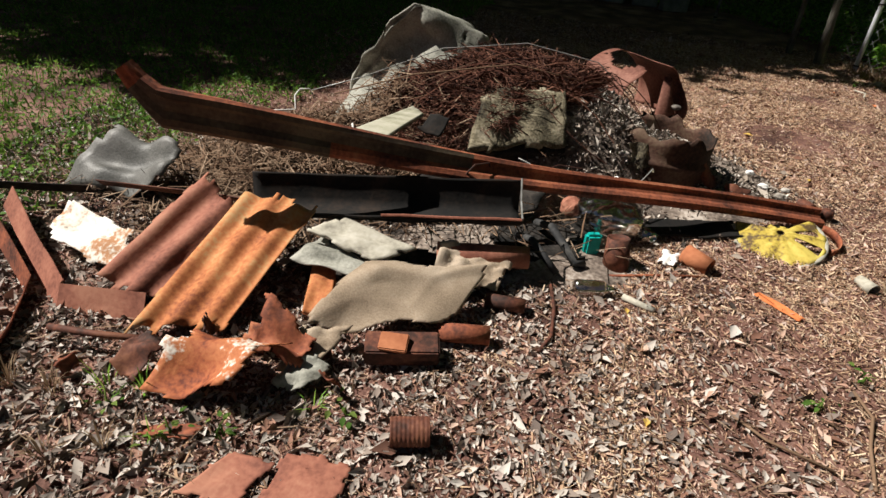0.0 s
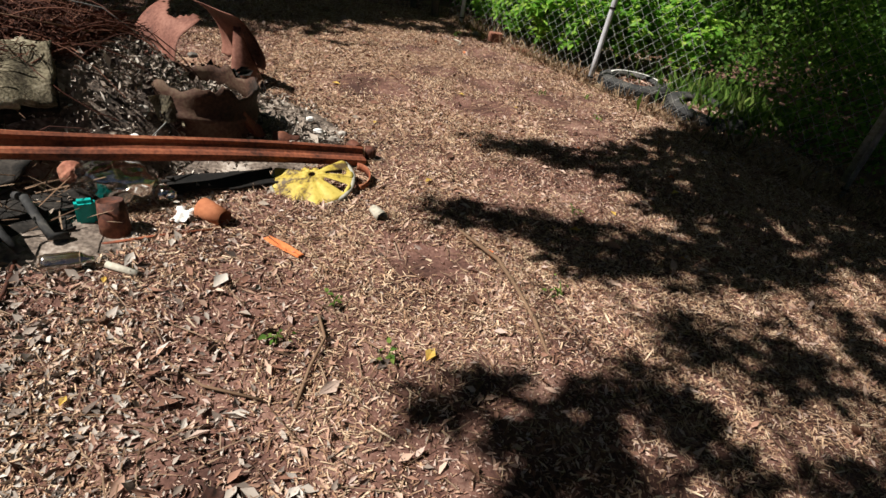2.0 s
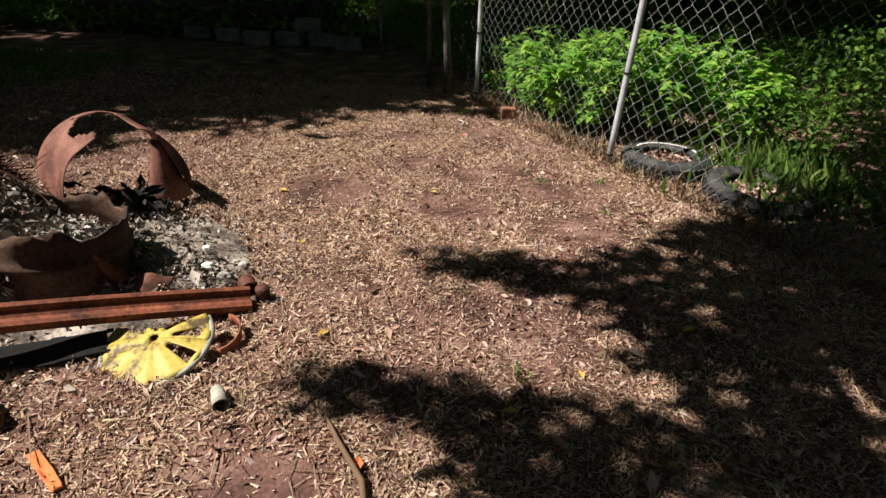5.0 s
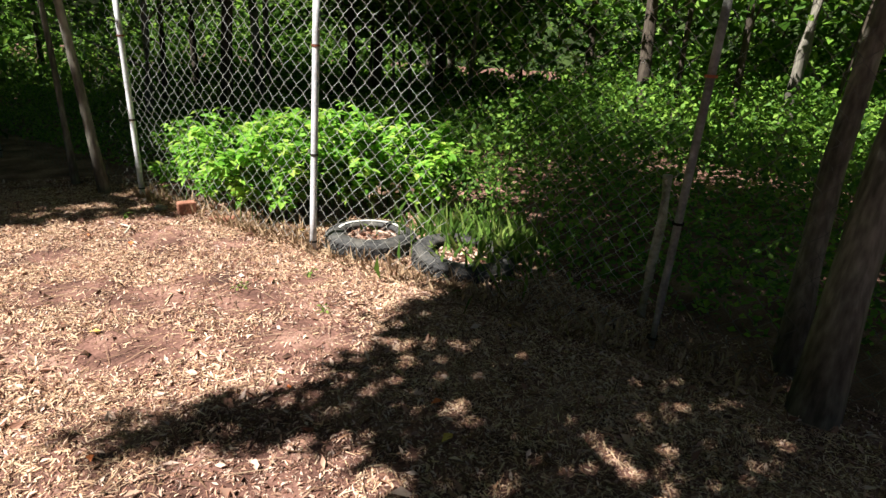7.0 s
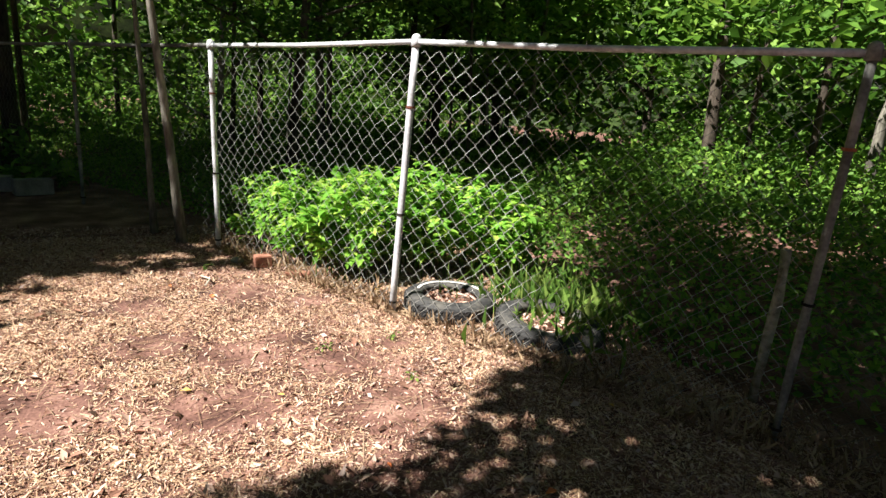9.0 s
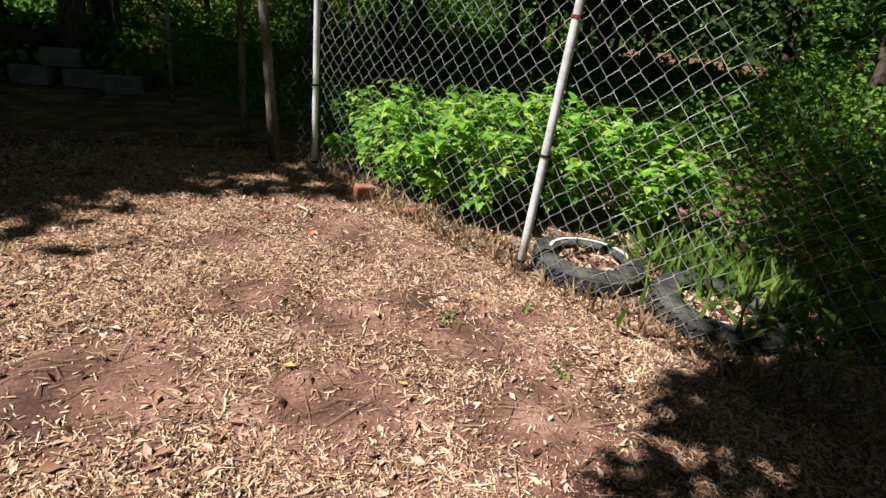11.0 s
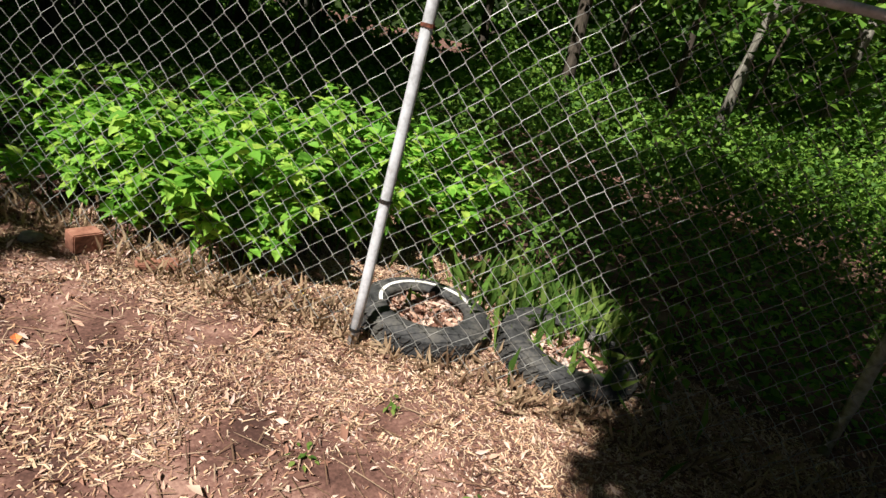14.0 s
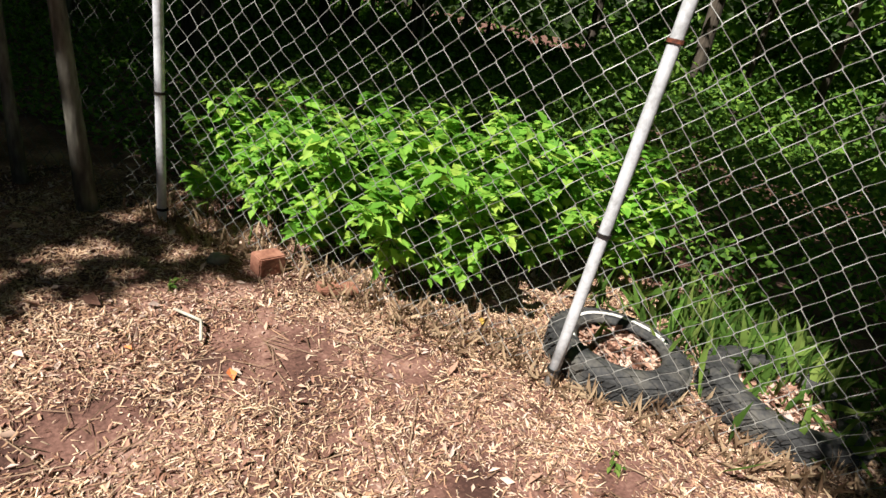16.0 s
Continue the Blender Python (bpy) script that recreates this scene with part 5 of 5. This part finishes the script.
# ---- plants ----
def clump(name, stems, leaves_each, size, material, label, category):
    """A plant: stems from the ground with leaves along them."""
    stems = np.asarray(stems)
    c = stems[:, :3].mean(0)
    b = base(name, float(c[0]), float(c[1]), label, category)
    sv, sf, at, rot, sz = [], [], [], [], []
    for x, y, z, h, dx, dy in stems:
        p = [Vector((x + dx * k * k * h, y + dy * k * k * h, z + h * k * (1 - 0.12 * k))) for k in (0, 0.35, 0.7, 1)]
        o = len(sv)
        v, f = tube(p, [0.005, 0.004, 0.003, 0.0015], 4, False)
        sv += v
        sf += [tuple(i + o for i in q) for q in f]
        for _ in range(leaves_each):
            k = 1 - rng.uniform(0, 0.8) ** 1.4
            a = rng.uniform(0, 6.283)
            q = Vector((x + dx * k * k * h, y + dy * k * k * h, z + h * k * (1 - 0.12 * k)))
            at.append(q + Vector((math.cos(a), math.sin(a), 0)) * rng.uniform(0.0, 0.05))
            fw = Vector((math.cos(a), math.sin(a), rng.normal(-0.1, 0.35))).normalized()
            up = (Vector((0, 0, 1)) + Vector(rng.normal(0, 0.3, 3))).normalized()
            sd = fw.cross(up).normalized()
            up = sd.cross(fw)
            rot.append(np.array([[sd.x, fw.x, up.x], [sd.y, fw.y, up.y], [sd.z, fw.z, up.z]]))
            sz.append(size * rng.uniform(0.6, 1.25))
    tagged(part("stem_tangle", sv, sf, M_GRASS, b), kind="stuff")
    lv = scatter("leaves", NETTLE_V, NETTLE_F, np.array(at) - np.array(b.location), np.array(rot), np.array(sz), material, parent=b, label="")
    return b


def weeds():
    for s0, s1, k, hh in ((0.05, 0.55, 34, 0.62), (0.4, 1.0, 44, 0.74), (0.9, 1.45, 40, 0.72), (1.35, 1.95, 44, 0.86), (1.8, 2.35, 22, 0.78)):
        st = []
        for _ in range(k):
            s, o = rng.uniform(s0, s1), 0.1 + 0.95 * rng.uniform(0, 1) ** 0.8
            o += 0.75 * min(1, max(0, (s - 1.45) / 0.5))
            q = A + ALONG * s + OUT * o
            h = hh * rng.uniform(0.55, 1.15) * (0.75 + 0.35 * min(1, o / 0.5))
            d = Vector((rng.normal(0, 0.25), rng.normal(0, 0.25), 0)) - OUT * 0.12
            st.append((q.x, q.y, 0, h, d.x, d.y))
        clump("weed_bush", st, 64, 0.088, M_WEED, "bright green broad-leaved weeds behind the wire fence", "bush")
    # small seedlings on the litter
    for x, y, h in ((-0.63, 1.10, 0.05), (-1.30, 0.86, 0.07), (-1.05, 0.82, 0.07), (-0.92, 0.88, 0.05), (1.05, 1.95, 0.04), (0.83, 1.72, 0.04), (1.26, 1.66, 0.03), (2.3, 2.85, 0.05), (2.02, 2.1, 0.05), (2.66, 5.0, 0.04), (3.12, 5.05, 0.05), (2.1, 6.75, 0.07), (-1.45, 1.5, 0.08), (3.0, 4.5, 0.04)):
        st = [(x + rng.normal(0, 0.012), y + rng.normal(0, 0.012), 0, h * rng.uniform(0.7, 1.2), rng.normal(0, 0.4), rng.normal(0, 0.4)) for _ in range(4)]
        clump("seedling", st[:3], 3, 0.028, M_GRASS, "small green seedling growing through dead leaves", "seedling")


weeds()


def grasses():
    n = 32000
    p = np.stack([rng.uniform(-9, -2.1, n), rng.uniform(1.2, 9, n)], -1)
    keep = [(x + 2.35 + 0.45 * noise.noise((x, y, 2)) < -0.25 * max(0, 2.2 - y)) and noise.noise((x * 1.2, y * 1.2, 7)) > -0.6 for x, y in p]
    p = p[keep]
    scatter("lawn_grass", BLADE_V, BLADE_F, lay(p, 0), turns(len(p), 0.35), rng.uniform(0.04, 0.1, len(p)), M_GRASS, label="sparse green lawn grass with clover", category="grass")
    lf = p + rng.normal(0, 0.05, p.shape)
    scatter("clover_leaves", LEAF_V, LEAF_F, lay(lf, 0.04), turns(len(lf), 0.5), rng.uniform(0.02, 0.045, len(lf)), M_LEAF, label="low green clover leaves in the grass", category="clover")
    # dry and green grass by the tyres and along the fence foot
    q = []
    for _ in range(3600):
        s, o = rng.uniform(-0.2, 5.2), abs(rng.normal(0.1, 0.2)) - 0.08
        c = A + ALONG * s + OUT * o
        q.append((c.x, c.y))
    q = np.array(q)
    sz = rng.uniform(0.04, 0.16, len(q))
    scatter("dry_grass", BLADE_V, BLADE_F, lay(q, 0), turns(len(q), 0.8), np.stack([sz * 0.28, sz, sz * 0.8], -1), M_DRYGRASS, label="dry straw grass along the fence foot", category="grass")
    q = np.stack([rng.normal(4.5, 0.3, 800), rng.normal(5.15, 0.35, 800)], -1)
    scatter("green_tussock", BLADE_V, BLADE_F, lay(q, 0), turns(len(q), 0.45), rng.uniform(0.1, 0.3, len(q))[:, None] * np.array([0.2, 1.2, 1]), M_GRASS, label="green grass tussock behind the tyres", category="grass")


grasses()


def undergrowth():
    # low shrubs behind the fence, rising away from it
    out, size = [], []
    n = 180000
    s = rng.uniform(-12, 10, n)
    o = 0.5 + 15 * rng.uniform(0, 1, n) ** 1.15
    hx = np.array([noise.noise((a * 0.7, b * 0.7, 3)) for a, b in zip(s, o)])
    h = np.clip(0.30 + 0.12 * o, 0, 1.7) * (1 + 0.9 * hx) * np.clip(0.35 + 0.25 * (s + 0.5), 0.35, 1)
    z = np.clip(h, 0.05, 3) * rng.uniform(0, 1, n) ** 0.6
    x = A.x + ALONG.x * s + OUT.x * o
    y = A.y + ALONG.y * s + OUT.y * o
    keep = ~((o < 1.3) & (s > -0.2) & (s < 2.4)) & ~((o < 1.1) & (s > 2.0) & (s < 3.7))
    at = np.stack([x, y, z], -1)[keep]
    scatter("undergrowth", LEAF_V, LEAF_F, at, turns(len(at), 0.6), (rng.uniform(0.03, 0.065, n) * (1 + 0.16 * o))[keep], M_LEAF, label="dense green woodland undergrowth", category="undergrowth")
    # the wood's leafy wall further back
    n = 60000
    s, o = rng.uniform(-22, 16, n), rng.uniform(9, 26, n)
    z = rng.uniform(0, 1, n) ** 0.9 * 9
    thin = np.array([noise.noise((a * 0.35, b * 0.35, c * 0.5)) for a, b, c in zip(s, o, z)]) > -0.12
    at = np.stack([A.x + ALONG.x * s + OUT.x * o, A.y + ALONG.y * s + OUT.y * o, z], -1)[thin]
    scatter("woodland_foliage", LEAF_V, LEAF_F, at, turns(len(at), 0.6), rng.uniform(0.22, 0.42, len(at)), M_LEAF, label="leafy green woodland further back", category="woodland")
    n = 40000
    at = np.stack([rng.uniform(-30, 3, n), rng.uniform(16, 30, n), rng.uniform(0, 1, n) ** 0.9 * 9], -1)
    at = at[np.array([noise.noise((a * 0.35, b * 0.35, c * 0.5)) for a, b, c in at]) > -0.1]
    scatter("woodland_foliage", LEAF_V, LEAF_F, at, turns(len(at), 0.6), rng.uniform(0.22, 0.42, len(at)), M_LEAF, label="dark leafy woodland across the yard", category="woodland")
    # undergrowth at the far side of the yard
    n = 80000
    x, y = rng.uniform(-22, 9, n), 10.8 + 17 * rng.uniform(0, 1, n) ** 1.2
    z = rng.uniform(0, 1, n) ** 0.7 * (0.3 + 0.09 * (y - 10)) * (1 + 0.8 * np.array([noise.noise((a * 0.6, b * 0.6, 5)) for a, b in zip(x, y)]))
    at = np.stack([x, y, np.clip(z, 0.02, 3)], -1)
    at = at[(at[:, 0] - Z.x) * OUT.x + (at[:, 1] - Z.y) * OUT.y < np.where(at[:, 1] > 17, 30, 0.5)]
    scatter("undergrowth", LEAF_V, LEAF_F, at, turns(len(at), 0.6), rng.uniform(0.09, 0.2, len(at)), M_LEAF, label="low green undergrowth at the wood's edge", category="undergrowth")


undergrowth()


def tree(x, y, h, r, lean, crown, leaf, label, material=M_BARK_DARK, spread_r=1.6, low=0.35, name="tree"):
    """Tapered trunk, limbs and a crown of loose leaf clumps."""
    t = base(name, x, y, label, "tree")
    pts = [Vector((x + lean[0] * k + 0.05 * noise.noise((k * 3, x, 1)), y + lean[1] * k + 0.05 * noise.noise((k * 3, y, 5)), h * k - (0.05 if k == 0 else 0))) for k in [i / 9 for i in range(10)]]
    v, f = tube(pts, [r * (1.35 if i == 0 else 1.08 - 0.085 * i) for i in range(10)], 10)
    part("trunk", v, f, material, t, smooth=True)
    clumps = []
    for k in range(7):
        u = low + (0.97 - low) * k / 6
        p = pts[0].lerp(pts[-1], u)
        a = k * 2.4 + x
        L = spread_r * (1.1 - 0.6 * u) * 1.2
        e = p + Vector((math.cos(a) * L, math.sin(a) * L, L * 0.35))
        mid = (p + e) / 2 + Vector((0, 0, 0.1))
        vv, ff = tube([p, mid, e], [r * 0.35, r * 0.22, r * 0.08], 6)
        part("limb", vv, ff, material, t)
        clumps += [mid, e, e + Vector((0, 0, 0.3))]
    if crown:
        cl = np.array([tuple(c) for c in clumps])
        pick = cl[rng.integers(0, len(cl), crown)]
        at = pick + rng.normal(0, 1, (crown, 3)) * np.array([0.42, 0.42, 0.2]) * spread_r * 0.6 - np.array([x, y, 0])
        scatter("crown", LEAF_V, LEAF_F, at, turns(crown, 0.5), rng.uniform(0.6, 1.3, crown) * leaf, M_LEAF, parent=t)
    return t


def woods():
    r2 = random.Random(5)
    # trees standing near the fence
    tree(1.96, 7.68, 4.6, 0.042, (-0.40, -0.1), 500, 0.1, "slender leaning grey tree inside the fence corner", M_BARK, 1.0, 0.55)
    tree(1.72, 8.15, 4.2, 0.03, (-0.2, 0.1), 300, 0.1, "thin grey sapling beside the fence", M_BARK, 0.9, 0.6)
    tree(4.66, 2.66, 5.2, 0.085, (0.9, 0.3), 700, 0.11, "grey mottled tree trunk leaning beside the fence", M_BARK, 1.4, 0.6)
    tree(4.95, 2.95, 4.6, 0.06, (0.55, 0.4), 500, 0.11, "second grey stem beside the leaning tree", M_BARK, 1.2, 0.6)
    # woodland beyond the fence
    for k in range(34):
        s, o = r2.uniform(-9, 8), r2.uniform(2.2, 15)
        p = A + ALONG * s + OUT * o
        tree(p.x, p.y, r2.uniform(5, 9), r2.uniform(0.03, 0.12), (r2.uniform(-0.5, 0.5), r2.uniform(-0.5, 0.5)), 1700, 0.11 + 0.012 * o, "woodland tree beyond the fence with green leaves" , r2.choice((M_BARK, M_BARK_DARK)), r2.uniform(1.3, 2.1), r2.uniform(0.15, 0.4))
    # wood at the far side of the yard
    for k in range(26):
        x, y = r2.uniform(-14, 1), r2.uniform(12, 20)
        tree(x, y, r2.uniform(6, 10), r2.uniform(0.06, 0.17), (r2.uniform(-0.3, 0.3), r2.uniform(-0.3, 0.3)), 700, 0.2, "dark woodland tree at the far side of the yard", M_BARK_DARK, r2.uniform(1.6, 2.4), r2.uniform(0.45, 0.6))


woods()


# ---- tall trees whose shade falls across the yard ----
SHIFT = 1 / math.tan(ELEV)


def shade_tree(x, y, h, r, spots, label, leaf=0.12):
    """A tall tree; each spot (x, y, size, leaves) is a place on the ground that a bough of it shades."""
    t = base("shade_tree", x, y, label, "tree")
    v, f = tube([(x + 0.1 * math.sin(k), y, h * k / 8 - (0.1 if k == 0 else 0)) for k in range(9)], [r * (1.3 if k == 0 else 1.05 - 0.1 * k) for k in range(9)], 14)
    part("trunk", v, f, M_BARK, t, smooth=True)
    at = []
    for sx, sy, size, n in spots:
        z = h * rng.uniform(0.62, 0.95)
        c = Vector((sx, sy, 0)) - SUN_WAY * (z * SHIFT) + Vector((0, 0, z))
        q = Vector((x, y, h * 0.6)).lerp(Vector((x, y, h)), rng.uniform(0, 0.6))
        vv, ff = tube([q, (q + c) / 2 + Vector((0, 0, 0.25)), c], [0.03, 0.015, 0.006], 5)
        part("limb", vv, ff, M_BARK, t)
        d = np.clip(rng.normal(0, 1, (n, 3)), -1.6, 1.6) * np.array([1, 1, 0.3]) * size * 0.5
        at.append(np.array(c) + d)
    at = np.concatenate(at) - np.array([x, y, 0])
    scatter("crown", LEAF_V, LEAF_F, at, turns(len(at), 0.5), rng.uniform(0.7, 1.3, len(at)) * leaf, M_LEAF, parent=t)


def shade():
    boughs = [
        (2.03, 3.73, 0.22), (2.26, 3.70, 0.25), (2.48, 3.66, 0.28), (2.72, 3.63, 0.30), (3.05, 3.77, 0.35), (3.46, 4.06, 0.40),
        (3.79, 4.03, 0.50), (4.37, 4.23, 0.60), (3.41, 3.52, 0.40), (2.93, 3.35, 0.30), (3.11, 3.10, 0.35), (3.64, 3.39, 0.50),
        (4.19, 3.63, 0.50), (3.84, 3.22, 0.40), (2.91, 3.02, 0.20), (3.24, 2.82, 0.25), (3.37, 3.12, 0.30), (3.02, 2.58, 0.30),
        (3.32, 2.53, 0.35), (1.55, 2.76, 0.15), (1.72, 2.74, 0.18), (1.96, 2.70, 0.20), (2.20, 2.64, 0.22), (2.41, 2.59, 0.22),
        (2.61, 2.55, 0.22), (2.19, 2.43, 0.25), (2.40, 2.40, 0.25), (2.67, 2.38, 0.25), (2.95, 2.38, 0.25), (1.74, 1.45, 0.20),
        (1.56, 1.56, 0.12), (1.93, 1.40, 0.22), (2.21, 1.52, 0.25), (2.33, 1.29, 0.22), (1.94, 1.18, 0.22), (1.72, 1.11, 0.20),
        (1.65, 1.30, 0.18), (2.88, 1.73, 0.30), (2.53, 1.87, 0.25), (3.36, 2.40, 0.30), (1.39, 1.44, 0.10), (4.30, 3.80, 0.90),
        (4.60, 2.80, 1.00), (5.20, 4.20, 0.90), (5.80, 3.20, 1.30), (6.30, 4.60, 1.10), (5.20, 1.60, 1.40), (4.00, 1.40, 1.00),
        (3.20, 0.60, 0.90), (7.40, 4.00, 1.60), (7.00, 5.80, 0.90), (3.95, 4.30, 0.40), (8.50, 5.20, 1.40),
    ]
    near = [(x, y, k * 0.8, int((880 if k < 0.45 else 1500) * k * k) + 18) for x, y, k in boughs] + [(x, y, k, int(1300 * k * k)) for x, y, k in ((5.9, 5.8, 0.8), (6.8, 6.4, 0.9), (4.7, 3.6, 0.7), (5.4, 3.0, 0.8), (4.6, 2.2, 0.7), (5.5, 4.6, 0.7), (7.2, 5.0, 1.0), (3.9, 3.9, 0.4), (3.7, 2.8, 0.4), (5.3, 5.1, 0.5), (6.3, 5.2, 1.0), (7.9, 6.9, 1.1), (4.9, 4.3, 0.6))]
    shade_tree(-1.4, -2.9, 7.6, 0.16, near[::2], "tall leafy tree behind the start of the walk")
    shade_tree(0.2, -3.6, 7.2, 0.15, near[1::2], "tall leafy tree at the yard's near edge")
    far = []
    for k in range(110):
        x, y = rng.uniform(-10, 2.4), rng.uniform(4.8, 13.4)
        if y > max(5.3, 7.0 + 0.55 * x + 0.3):
            far.append((x, y, 1.6, 700))
    far += [(1.3, 7.9, 0.7, 400), (0.6, 7.5, 0.7, 420), (0.0, 7.0, 0.8, 420), (1.9, 8.4, 0.7, 420), (-1.0, 6.9, 0.9, 450), (-2.4, 6.2, 1.0, 450), (-3.5, 5.2, 1.0, 350), (-5, 4.6, 1.2, 500)]
    far += [(-4.4, 4.6, 0.9, 450), (-3.6, 5.6, 0.9, 500), (-2.9, 4.5, 0.7, 400), (-5.6, 5.2, 1.2, 600), (-6.8, 4.6, 1.2, 600), (-3.6, 3.7, 0.5, 220), (-4.8, 3.8, 0.5, 200), (-8.5, 5.5, 1.6, 800), (-2.2, 5.0, 0.6, 300), (-1.2, 5.6, 0.6, 300), (-8.0, 3.4, 1.0, 400)]
    h = len(far) // 2
    shade_tree(-11.0, 4.8, 11.0, 0.28, far[:h], "tall leafy tree on the mown grass", 0.24)
    shade_tree(-12.5, 8.5, 11.0, 0.3, far[h:], "tall leafy tree beyond the lawn", 0.24)
    back = []
    for k in range(72):
        q = A + ALONG * rng.uniform(-9, 1.4) + OUT * (2.4 + 8.5 * rng.uniform(0, 1))
        back.append((q.x, q.y, 1.4, 560))
    shade_tree(-0.5, 11.9, 11.0, 0.2, back, "tall dark-trunked tree at the far end of the yard", 0.22)


shade()


# ---- far end of the yard ----
def far_end():
    r2 = random.Random(3)
    for k, (x, y, z, turn) in enumerate(((-1.1, 10.5, 0.1, 5), (-0.62, 10.6, 0.1, -8), (-0.1, 10.6, 0.1, 3), (0.35, 10.35, 0.1, 20), (-0.35, 10.75, 0.3, 10), (-1.6, 10.7, 0.1, 0), (-2.2, 10.9, 0.1, 14))):
        b = base("concrete_block", x, y, "old grey concrete block stacked at the wood's edge", "concrete block", group="blocks at the wood's edge")
        v, f = box(x, y, z, 0.4, 0.2, 0.19, turn, 0, 0.008)
        part("block", v, f, M_CONC, b)
    for k in range(5):
        y, z = 11.3 + 0.25 * k, 0.14 + (0.22 if k % 2 else 0)
        v, f = tube([(-4.6 + 0.3 * k, y, z), (-3.0, y + 0.1, z), (-0.9 + 0.2 * k, y - 0.05, z + 0.02)], 0.13, 12)
        thing("log", v, f, M_BARK_DARK, "dark felled log stacked at the wood's edge", "log", smooth=True, group="log stack")
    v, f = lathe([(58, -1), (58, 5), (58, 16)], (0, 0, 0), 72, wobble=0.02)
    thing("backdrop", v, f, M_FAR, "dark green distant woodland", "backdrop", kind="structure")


far_end()
